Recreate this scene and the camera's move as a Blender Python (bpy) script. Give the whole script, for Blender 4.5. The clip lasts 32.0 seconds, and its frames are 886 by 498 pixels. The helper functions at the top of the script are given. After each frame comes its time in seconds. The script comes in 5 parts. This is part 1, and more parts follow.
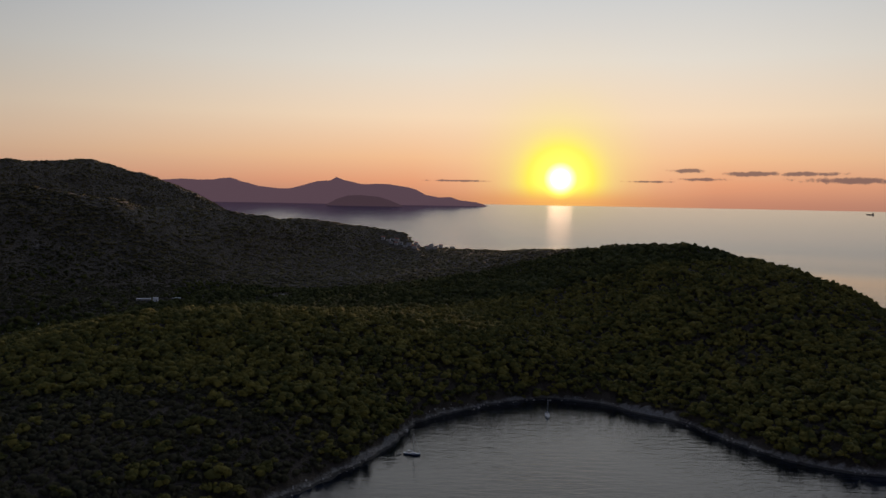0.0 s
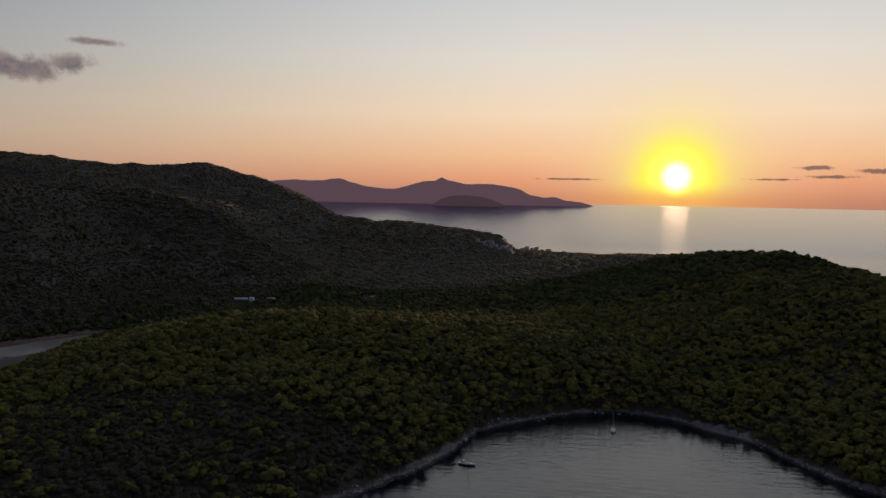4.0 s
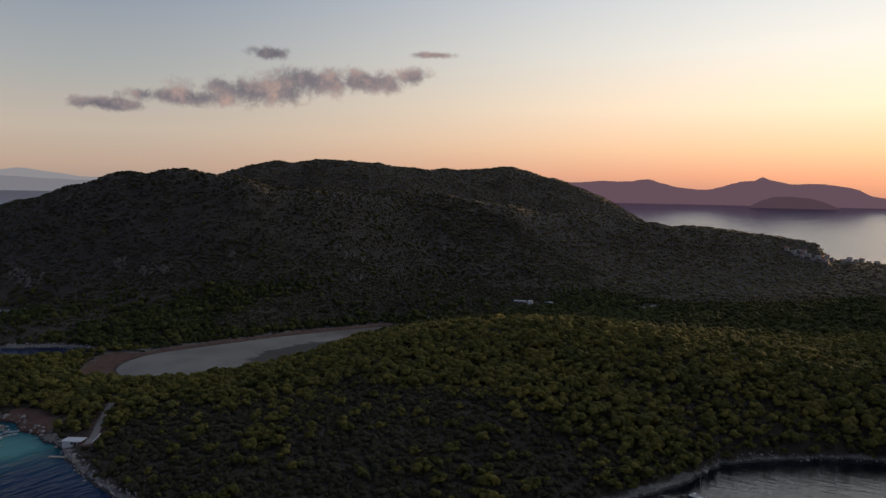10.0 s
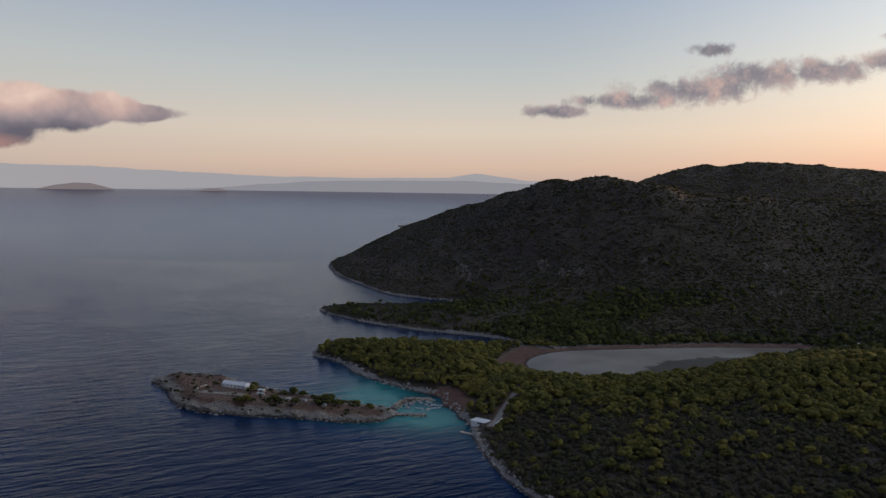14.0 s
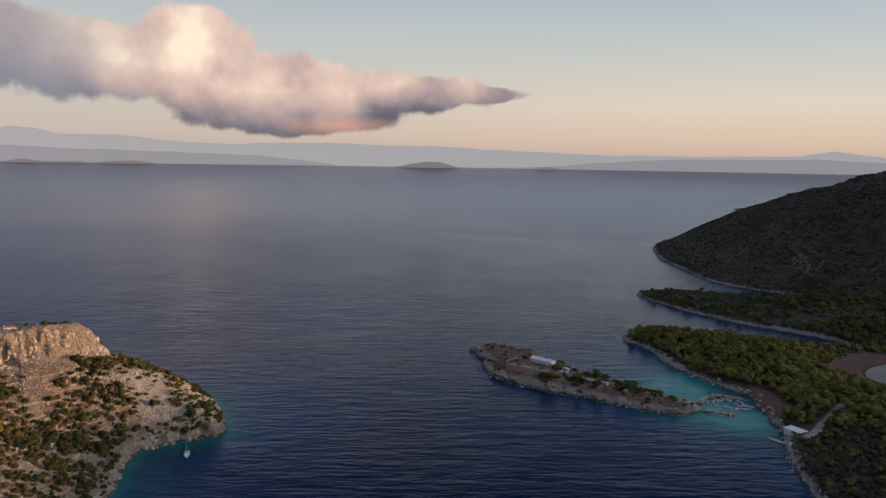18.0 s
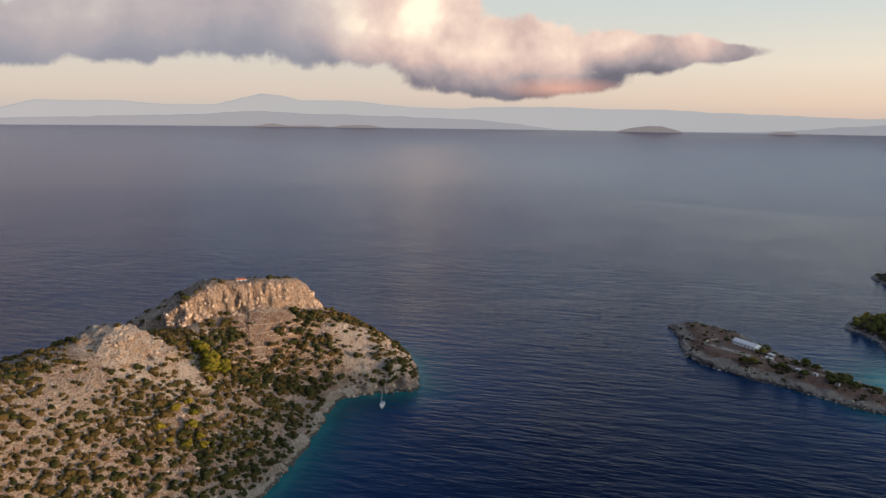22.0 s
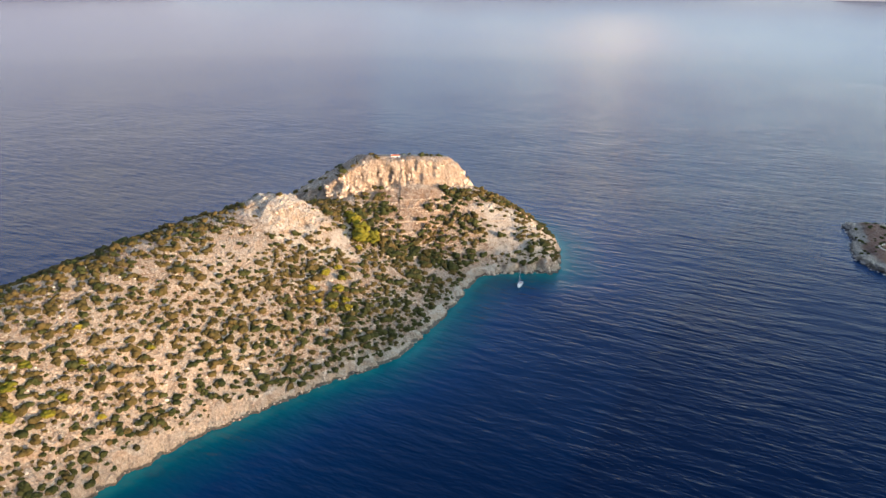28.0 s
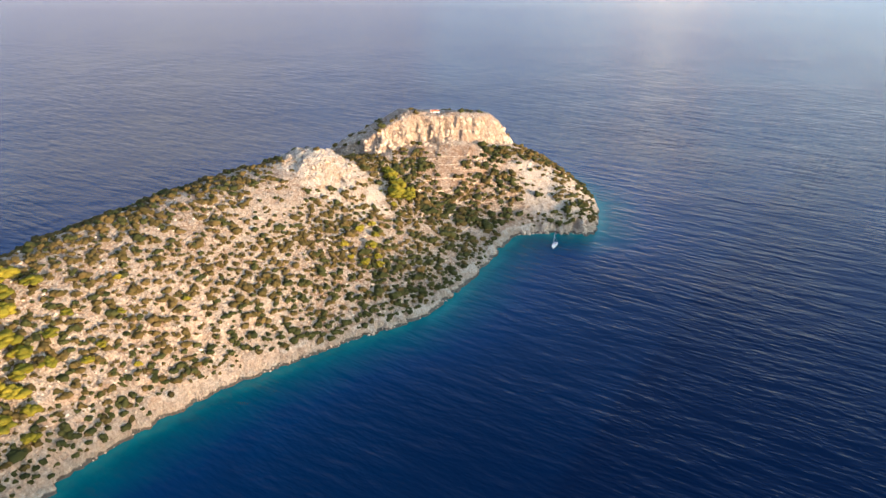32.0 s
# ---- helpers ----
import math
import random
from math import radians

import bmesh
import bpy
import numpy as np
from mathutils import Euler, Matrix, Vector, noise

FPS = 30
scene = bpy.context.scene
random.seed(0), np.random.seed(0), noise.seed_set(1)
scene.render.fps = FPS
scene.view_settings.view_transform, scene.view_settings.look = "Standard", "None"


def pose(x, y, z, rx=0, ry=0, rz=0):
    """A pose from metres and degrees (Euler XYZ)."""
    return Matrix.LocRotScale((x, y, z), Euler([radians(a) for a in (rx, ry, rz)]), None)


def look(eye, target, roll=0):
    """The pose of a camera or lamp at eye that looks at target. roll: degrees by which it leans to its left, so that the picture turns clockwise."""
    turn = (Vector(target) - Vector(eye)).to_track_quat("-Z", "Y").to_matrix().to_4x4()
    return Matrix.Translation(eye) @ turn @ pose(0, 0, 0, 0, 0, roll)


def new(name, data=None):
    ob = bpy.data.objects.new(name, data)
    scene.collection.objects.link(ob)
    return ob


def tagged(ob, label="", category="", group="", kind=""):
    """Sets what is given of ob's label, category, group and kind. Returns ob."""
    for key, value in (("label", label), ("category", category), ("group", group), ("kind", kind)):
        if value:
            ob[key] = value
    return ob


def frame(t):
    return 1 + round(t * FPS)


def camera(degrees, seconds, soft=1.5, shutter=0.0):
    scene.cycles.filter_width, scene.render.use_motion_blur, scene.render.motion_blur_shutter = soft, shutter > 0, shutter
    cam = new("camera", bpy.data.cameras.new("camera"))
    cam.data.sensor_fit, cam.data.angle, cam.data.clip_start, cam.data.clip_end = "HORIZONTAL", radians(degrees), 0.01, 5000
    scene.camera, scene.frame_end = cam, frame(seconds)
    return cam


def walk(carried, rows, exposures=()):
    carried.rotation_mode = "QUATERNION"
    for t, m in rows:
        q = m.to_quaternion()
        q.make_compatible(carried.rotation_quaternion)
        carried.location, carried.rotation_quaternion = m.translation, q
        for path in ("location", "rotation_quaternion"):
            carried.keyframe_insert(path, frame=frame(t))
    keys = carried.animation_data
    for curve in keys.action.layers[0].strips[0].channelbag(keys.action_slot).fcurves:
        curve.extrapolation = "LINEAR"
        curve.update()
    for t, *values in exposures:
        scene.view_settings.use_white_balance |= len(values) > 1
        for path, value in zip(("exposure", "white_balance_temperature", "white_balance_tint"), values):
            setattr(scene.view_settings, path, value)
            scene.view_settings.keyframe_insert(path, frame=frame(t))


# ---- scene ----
fov = 60.52
ROWS = [  # seconds, eye x y z, turn to the left, pitch, roll
    (0, -0.19, 0.07, 178.79, 0.114, -3.854, 0.919),
    (0.5, 4.79, -0.4, 180.48, 0.732, -3.894, 0.897),
    (1, 9.56, -0.71, 181.9, 1.602, -3.941, 0.873),
    (1.5, 14.16, -0.85, 183.12, 2.795, -3.969, 0.911),
    (2, 18.64, -0.82, 184.21, 3.943, -3.972, 0.945),
    (2.5, 23.06, -0.62, 185.23, 5.086, -4.006, 0.992),
    (3, 27.47, -0.26, 186.25, 6.158, -4.025, 1.002),
    (3.5, 31.92, 0.28, 187.34, 7.267, -4.06, 0.956),
    (5.5, 50.02, 4.04, 192, 11.708, -4.165, 0.881),
    (6, 54.52, 5.37, 193.04, 12.831, -4.207, 0.899),
    (6.5, 58.97, 6.84, 193.94, 13.95, -4.227, 0.895),
    (7, 63.36, 8.45, 194.7, 15.069, -4.229, 0.893),
    (7.5, 67.74, 10.17, 195.37, 16.204, -4.248, 0.869),
    (8, 72.17, 11.96, 196, 17.533, -4.263, 0.848),
    (8.5, 76.69, 13.79, 196.66, 19.607, -4.294, 0.795),
    (9, 81.37, 15.65, 197.4, 23.097, -4.346, 0.758),
    (9.5, 86.25, 17.49, 198.29, 27.394, -4.395, 0.727),
    (10, 91.37, 19.29, 199.38, 31.933, -4.453, 0.761),
    (10.5, 96.64, 21.06, 200.65, 36.495, -4.499, 0.666),
    (11, 101.91, 22.81, 202.04, 41.127, -4.496, 0.846),
    (11.5, 107.03, 24.55, 203.5, 45.58, -4.585, 0.763),
    (12, 111.84, 26.31, 204.99, 49.864, -4.659, 0.667),
    (12.5, 116.2, 28.08, 206.45, 54.075, -4.685, 0.645),
    (13, 119.96, 29.9, 207.83, 57.596, -4.717, 0.582),
    (13.5, 123.08, 31.78, 209.1, 60.774, -4.717, 0.549),
    (14, 125.65, 33.73, 210.26, 63.916, -4.715, 0.546),
    (14.5, 127.79, 35.77, 211.33, 67.061, -4.828, 0.617),
    (16.5, 134.02, 45.18, 214.7, 79.472, -5.839, 0.628),
    (17, 135.4, 47.88, 215.38, 82.558, -6.097, 0.569),
    (17.5, 136.71, 50.66, 216.05, 85.691, -6.338, 0.6),
    (18, 137.94, 53.5, 216.73, 88.703, -6.594, 0.606),
    (18.5, 139.06, 56.35, 217.46, 91.083, -6.841, 0.602),
    (19, 140.05, 59.18, 218.26, 93.276, -7.071, 0.569),
    (19.5, 140.89, 61.95, 219.18, 95.466, -7.265, 0.536),
    (20, 141.57, 64.68, 220.18, 97.595, -7.473, 0.518),
    (20.5, 142.11, 67.38, 221.25, 99.772, -7.698, 0.508),
    (21, 142.52, 70.08, 222.33, 101.653, -8.142, 0.512),
    (21.5, 142.81, 72.83, 223.38, 103.389, -8.704, 0.516),
    (22, 143, 75.64, 224.37, 105.113, -9.491, 0.519),
    (22.5, 143.08, 78.55, 225.25, 106.804, -10.323, 0.532),
    (23, 143.08, 81.56, 226, 108.457, -11.161, 0.456),
    (23.5, 143.01, 84.61, 226.65, 109.997, -11.947, 0.442),
    (24, 142.86, 87.61, 227.24, 111.397, -12.751, 0.389),
    (24.5, 142.65, 90.51, 227.78, 112.613, -13.547, 0.327),
    (25, 142.38, 93.21, 228.33, 113.713, -14.344, 0.288),
    (25.5, 142.06, 95.66, 228.9, 114.756, -15.16, 0.236),
    (27.5, 140.36, 102.66, 231.75, 118.045, -18.189, 0.259),
    (28, 139.81, 104.03, 232.56, 118.741, -18.98, 0.234),
    (28.5, 139.22, 105.39, 233.39, 119.259, -19.718, 0.237),
    (29, 138.57, 106.8, 234.23, 119.654, -20.43, 0.264),
    (29.5, 137.87, 108.27, 235.07, 120.039, -21.132, 0.295),
    (30, 137.1, 109.71, 235.92, 120.495, -21.82, 0.266),
    (30.5, 136.26, 111.01, 236.79, 121.011, -22.488, 0.344),
    (31, 135.35, 112.08, 237.7, 121.553, -22.775, 0.423),
    (31.5, 134.35, 112.82, 238.65, 122.077, -22.818, 0.463),
    (32, 133.27, 113.13, 239.65, 122.615, -22.816, 0.543),
]

def heading(turn, pitch):
    a, b = radians(turn), radians(pitch)
    return Vector((-math.sin(a) * math.cos(b), math.cos(a) * math.cos(b), math.sin(b)))


cam = camera(fov, 32.0, soft=1.5)
walk(cam, [(t, look((x, y, z), Vector((x, y, z)) + 100 * heading(a, b), r)) for t, x, y, z, a, b, r in ROWS],
     exposures=[(0, -0.48, 6500, 10), (6, -0.48, 6500, 10), (9, -0.3, 6500, 10), (11, 0.22, 6450, 8), (13, 0.34, 6400, 8), (16.5, 0.42, 6400, 7), (19, 0.46, 6420, 6), (21, 0.54, 6420, 5), (23, 0.9, 6380, 3), (25.5, 1.42, 6250, 0), (28, 1.94, 6080, -3), (32, 2.18, 6020, -3)])

# ---- light ----
SUN_TURN, SUN_UP = -8.56, 2.9


def lin(r, g, b, k=1.0):
    """A colour from 0..255 display values to linear."""
    f = lambda c: (c / 12.92 if c <= 0.04045 else ((c + 0.055) / 1.055) ** 2.4)
    return tuple(k * f(c / 255) for c in (r, g, b)) + (1.0,)


class Graph:
    """Short hand for a node tree."""

    def __init__(self, tree):
        self.t, self.n, self.l = tree, tree.nodes, tree.links

    def put(self, sock, v):
        if isinstance(v, bpy.types.NodeSocket):
            self.l.new(v, sock)
        elif v is not None:
            sock.default_value = v

    def node(self, kind):
        return self.n.new(kind)

    def math(self, op, a, b=None, c=None, clamp=False):
        n = self.node("ShaderNodeMath")
        n.operation, n.use_clamp = op, clamp
        for s, v in zip(n.inputs, (a, b, c)):
            self.put(s, v)
        return n.outputs[0]

    def vmath(self, op, a, b=None):
        n = self.node("ShaderNodeVectorMath")
        n.operation = op
        self.put(n.inputs[0], a)
        self.put(n.inputs[1], b)
        return n.outputs["Value"] if op in ("DOT_PRODUCT", "LENGTH") else n.outputs[0]

    def scale(self, v, s):
        n = self.node("ShaderNodeVectorMath")
        n.operation = "SCALE"
        self.put(n.inputs[0], v)
        self.put(n.inputs["Scale"], s)
        return n.outputs[0]

    def ramp(self, fac, stops, mode="LINEAR"):
        n = self.node("ShaderNodeValToRGB")
        n.color_ramp.interpolation = mode
        e = n.color_ramp.elements
        while len(e) < len(stops):
            e.new(0.5)
        for el, (p, c) in zip(e, stops):
            el.position, el.color = p, c if len(c) == 4 else (*c, 1)
        self.put(n.inputs[0], fac)
        return n.outputs[0]

    def range(self, v, a, b, c=0.0, d=1.0, smooth=False):
        n = self.node("ShaderNodeMapRange")
        n.interpolation_type = "SMOOTHSTEP" if smooth else "LINEAR"
        for k, x in zip(range(5), (v, a, b, c, d)):
            self.put(n.inputs[k], x)
        return n.outputs[0]

    def mix(self, fac, a, b, blend="MIX"):
        n = self.node("ShaderNodeMix")
        n.data_type, n.blend_type = "RGBA", blend
        self.put(n.inputs[0], fac)
        self.put(n.inputs[6], a)
        self.put(n.inputs[7], b)
        return n.outputs[2]

    def noise(self, vec, scale, detail=3.0, rough=0.55, dist=0.0, color=False):
        n = self.node("ShaderNodeTexNoise")
        self.put(n.inputs["Vector"], vec)
        n.inputs["Scale"].default_value, n.inputs["Detail"].default_value = scale, detail
        n.inputs["Roughness"].default_value, n.inputs["Distortion"].default_value = rough, dist
        return n.outputs["Color" if color else "Fac"]


def make_world():
    w = bpy.data.worlds.new("world")
    scene.world = w
    w.use_nodes = True
    w.node_tree.nodes.clear()
    g = Graph(w.node_tree)
    way = g.vmath("NORMALIZE", g.node("ShaderNodeTexCoord").outputs["Generated"])
    sep = g.node("ShaderNodeSeparateXYZ")
    g.put(sep.inputs[0], way)
    x, y, z = sep.outputs
    up = g.math("MULTIPLY", g.math("ARCSINE", z), 57.29578)
    turn = g.math("MULTIPLY", g.math("ARCTAN2", g.math("MULTIPLY", x, -1.0), y), 57.29578)
    # evening gradient, towards the sun and away from it
    e = g.range(up, -2.0, 38.0)
    st = lambda d: (d + 2.0) / 40.0
    warm = g.ramp(e, [(st(-2), lin(150, 105, 98, 1.36)), (st(0), lin(192, 132, 110, 1.36)), (st(1.2), lin(222, 154, 120, 1.36)), (st(3), lin(238, 188, 146, 1.36)),
                      (st(6), lin(243, 216, 186, 1.36)), (st(10), lin(226, 219, 208, 1.36)), (st(14.5), lin(205, 207, 208, 1.36)), (st(22), (0.95, 0.96, 0.98)), (1.0, (0.72, 0.76, 0.82))])
    mid = g.ramp(e, [(st(-2), lin(128, 120, 122)), (st(0), lin(170, 148, 138)), (st(1.5), lin(192, 166, 148)), (st(4), lin(197, 182, 167)),
                     (st(8), lin(172, 174, 173)), (st(14), lin(140, 152, 170)), (st(20), lin(74, 99, 146)), (1.0, lin(50, 63, 94))])
    cool = g.ramp(e, [(st(-2), lin(120, 124, 134)), (st(0), lin(158, 147, 144)), (st(2), lin(178, 161, 151)), (st(5), lin(178, 170, 162)),
                      (st(9), lin(168, 170, 169)), (st(13), lin(150, 156, 168)), (st(18), lin(112, 126, 172)), (st(25), lin(90, 104, 146)), (1.0, lin(54, 66, 94))])
    off = g.math("ABSOLUTE", g.math("SUBTRACT", turn, SUN_TURN))
    off = g.math("MINIMUM", off, g.math("SUBTRACT", 360.0, off))
    sky = g.mix(g.range(off, 6, 68, smooth=True), warm, mid)
    sky = g.mix(g.range(off, 70, 125, smooth=True), sky, cool)
    nish = g.node("ShaderNodeTexSky")
    nish.sky_type, nish.sun_disc, nish.sun_elevation, nish.sun_rotation = "NISHITA", False, radians(SUN_UP), radians(-SUN_TURN)
    sky = g.mix(0.004, sky, nish.outputs[0], "ADD")
    # the low sun and its glow
    sun = heading(SUN_TURN, 1.55)
    dot = g.vmath("DOT_PRODUCT", way, tuple(sun))
    ang = g.math("MULTIPLY", g.math("ARCCOSINE", g.math("MINIMUM", dot, 0.9999999)), 57.29578)
    glow = g.ramp(g.math("DIVIDE", ang, 8.0), [(0, (7, 6.6, 5.4)), (0.06, (4.6, 4.2, 2.8)), (0.10, (2.7, 2.45, 1.1)), (0.155, (1.85, 1.7, 0.24)), (0.30, (1.5, 1.38, 0.13)),
                                             (0.5, (1.36, 1.16, 0.36)), (1.0, (1.2, 0.96, 0.60))])
    glow = g.mix(g.math("MULTIPLY", g.range(up, 1.3, -0.3, smooth=True), g.range(ang, 0.8, 1.6)), glow, (1.35, 0.66, 0.16, 1))
    alpha = g.ramp(g.math("DIVIDE", ang, 11.0), [(0, (1, 1, 1)), (0.13, (0.97,) * 3), (0.22, (0.84,) * 3), (0.32, (0.58,) * 3), (0.45, (0.34,) * 3), (0.65, (0.15,) * 3), (1.0, (0, 0, 0))])
    sky = g.mix(alpha, sky, glow)

    # clouds: soft lumps in turn and height, broken up by noise
    def clouds(lumps, scale, rough, size, curl=0.0):
        p = way if not curl else g.vmath("ADD", way, g.scale(g.vmath("SUBTRACT", g.noise(way, scale * 0.8, 3.0, 0.5, 0.0, True), (0.5, 0.5, 0.5)), curl))
        n1 = g.noise(p, scale, 8.0, rough)
        best = None
        for u0, v0, a, b in lumps:
            du = g.math("DIVIDE", g.math("SUBTRACT", turn, u0), a)
            dv = g.math("DIVIDE", g.math("SUBTRACT", up, v0), b)
            d = g.math("SUBTRACT", 1.0, g.math("SQRT", g.math("ADD", g.math("MULTIPLY", du, du), g.math("MULTIPLY", dv, dv))))
            best = d if best is None else g.math("SMOOTH_MAX", best, d, 0.16)
        return g.math("ADD", best, g.math("MULTIPLY", g.math("SUBTRACT", n1, 0.5), size)), n1

    big, n1 = clouds([(107.3, 7.2, 5.2, 3.5), (113.5, 6.4, 7.5, 3.1), (119.5, 7.0, 7, 3.0), (100.5, 5.0, 9, 2.7), (93.8, 4.95, 9.5, 1.7), (88.5, 4.9, 6.5, 0.8), (99.5, 3.1, 8, 1.6), (128, 6.2, 9, 2.6),
                      (137, 5.5, 9, 2.6), (148, 6.6, 12, 2.8), (130, 10.5, 8, 4.5), (144, 11.5, 15, 6.5)], 15, 0.58, 0.95, 0.03)
    body = g.range(big, 0.0, 0.2, smooth=True)
    # billows lit from the sunset side, over a flat grey base
    soft = g.vmath("ADD", way, g.scale(g.noise(way, 14, 2.0, 0.5, 0.0, True), 0.02))
    n1, n2 = g.noise(soft, 8, 6.0, 0.52), g.noise(g.vmath("ADD", soft, (0.0, 0.036, 0.034)), 8, 6.0, 0.52)
    base = g.ramp(g.range(turn, 84, 140), [(0.0, (0.38,) * 3), (0.12, (0.32,) * 3), (0.2, (0.19,) * 3), (0.36, (0.19,) * 3), (0.43, (0.31,) * 3), (0.62, (0.46,) * 3), (0.75, (0.44,) * 3), (0.86, (0.33,) * 3)])
    rise = g.math("SUBTRACT", up, g.math("MULTIPLY", base, 10.0))
    lit = g.math("ADD", g.range(g.math("SUBTRACT", n1, n2), -0.36, 0.36, 0.0, 1.0), g.range(rise, 0.0, 3.0, -0.42, 0.26))
    du, dv = g.math("DIVIDE", g.math("SUBTRACT", turn, 106.6), 3.6), g.math("DIVIDE", g.math("SUBTRACT", up, 8.4), 3.0)
    tower = g.math("SUBTRACT", 1.0, g.math("SQRT", g.math("ADD", g.math("MULTIPLY", du, du), g.math("MULTIPLY", dv, dv))), clamp=True)
    lit = g.math("ADD", lit, g.math("MULTIPLY", tower, 0.5))
    tone = g.ramp(lit, [(0.0, lin(88, 84, 95)), (0.2, lin(108, 101, 110)), (0.4, lin(144, 129, 131)), (0.6, lin(180, 153, 146)), (0.85, lin(210, 183, 168)), (1.0, lin(232, 208, 186))])
    tone = g.mix(g.math("MULTIPLY", g.range(turn, 108, 117, smooth=True), 0.72), tone, lin(130, 128, 138))
    du, dv = g.math("DIVIDE", g.math("SUBTRACT", turn, 96.5), 5.0), g.math("DIVIDE", g.math("SUBTRACT", up, 2.5), 0.9)
    rosy = g.math("SUBTRACT", 1.0, g.math("SQRT", g.math("ADD", g.math("MULTIPLY", du, du), g.math("MULTIPLY", dv, dv))), clamp=True)
    tone = g.mix(g.math("MULTIPLY", rosy, 0.6), tone, lin(218, 158, 134))
    sky = g.mix(g.math("MULTIPLY", body, 0.97), sky, tone)
    small, s1 = clouds([(45.5, 7.0, 6.5, 1.25), (41.2, 7.8, 5.5, 1.4), (38.0, 7.8, 4.4, 1.15), (50.6, 6.3, 5.5, 0.8), (55.6, 5.55, 3.2, 0.6), (44.6, 9.6, 2.4, 0.6), (34.3, 8.25, 2.0, 0.95), (32.7, 9.85, 2.2, 0.34)], 34, 0.68, 2.2, 0.02)
    s2 = g.noise(g.vmath("ADD", way, (-0.008, 0.016, 0.016)), 24, 8.0, 0.62)
    tone2 = g.ramp(g.math("ADD", g.math("MULTIPLY", g.math("SUBTRACT", s1, s2), 1.6), g.range(turn, 48, 34, 0.42, 0.62)), [(0.2, lin(104, 101, 110)), (0.45, lin(126, 118, 124)), (0.65, lin(154, 136, 135)), (0.9, lin(184, 156, 146))])
    sky = g.mix(g.math("MULTIPLY", g.range(small, 0.05, 0.7, smooth=True), 0.94), sky, tone2)
    low, _ = clouds([(-17.5, 2.2, 1.6, 0.20), (-18.5, 1.6, 2.2, 0.16), (-22, 2.0, 2.6, 0.22), (-25.5, 2.0, 2.5, 0.2), (-28, 1.55, 4, 0.28), (-1, 1.3, 3, 0.1), (-15, 1.4, 2, 0.1)], 95, 0.65, 1.9)
    sky = g.mix(g.math("MULTIPLY", g.range(low, 0.05, 0.6, smooth=True), 0.8), sky, lin(118, 96, 98))
    bg = g.node("ShaderNodeBackground")
    g.put(bg.inputs[0], sky)
    bg.inputs[1].default_value = 1.0
    g.put(g.node("ShaderNodeOutputWorld").inputs[0], bg.outputs[0])


make_world()
lamp = bpy.data.lights.new("sun", "SUN")
lamp.energy, lamp.angle, lamp.color = 3.7, radians(2.0), (1.0, 0.62, 0.39)
sun_ob = new("sun", lamp)
sun_ob.matrix_world = look((0, 0, 0), -heading(SUN_TURN, SUN_UP))

# ---- materials ----
def material(name, build):
    m = bpy.data.materials.new(name)
    m.use_nodes = True
    m.node_tree.nodes.clear()
    g = Graph(m.node_tree)
    bsdf = g.node("ShaderNodeBsdfPrincipled")
    g.put(g.node("ShaderNodeOutputMaterial").inputs[0], bsdf.outputs[0])
    build(g, bsdf)
    return m


def place(g):
    return g.node("ShaderNodeNewGeometry").outputs["Position"]


def bump(g, bsdf, height, strength, dist):
    n = g.node("ShaderNodeBump")
    n.inputs["Strength"].default_value, n.inputs["Distance"].default_value = strength, dist
    g.put(n.inputs["Height"], height)
    g.put(bsdf.inputs["Normal"], n.outputs[0])


def attr(g, name):
    n = g.node("ShaderNodeAttribute")
    n.attribute_name = name
    return n.outputs["Fac"]


def stone_mat(name, color, dark):
    """Broken limestone: pale faces, dark cracks and stains."""
    def build(g, b):
        p = place(g)
        n, c = g.noise(p, 0.3, 5, 0.7), g.noise(p, 1.1, 5, 0.75)
        col = g.mix(g.range(n, 0.35, 0.65), tuple(dark) + (1,), tuple(color) + (1,))
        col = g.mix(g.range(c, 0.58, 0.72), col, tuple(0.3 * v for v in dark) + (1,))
        g.put(b.inputs["Base Color"], col)
        b.inputs["Roughness"].default_value = 0.95
        bump(g, b, g.math("ADD", n, g.math("MULTIPLY", c, 0.6)), 0.8, 0.8)
    return material(name, build)


def plain(name, color, rough=0.6, grain=0.12, scale=2.0, metal=0.0):
    def build(g, b):
        n = g.noise(place(g), scale, 4)
        g.put(b.inputs["Base Color"], g.ramp(n, [(0.25, tuple(c * (1 - grain) for c in color)), (0.75, tuple(min(1, c * (1 + grain)) for c in color))]))
        b.inputs["Roughness"].default_value, b.inputs["Metallic"].default_value = rough, metal
    return material(name, build)


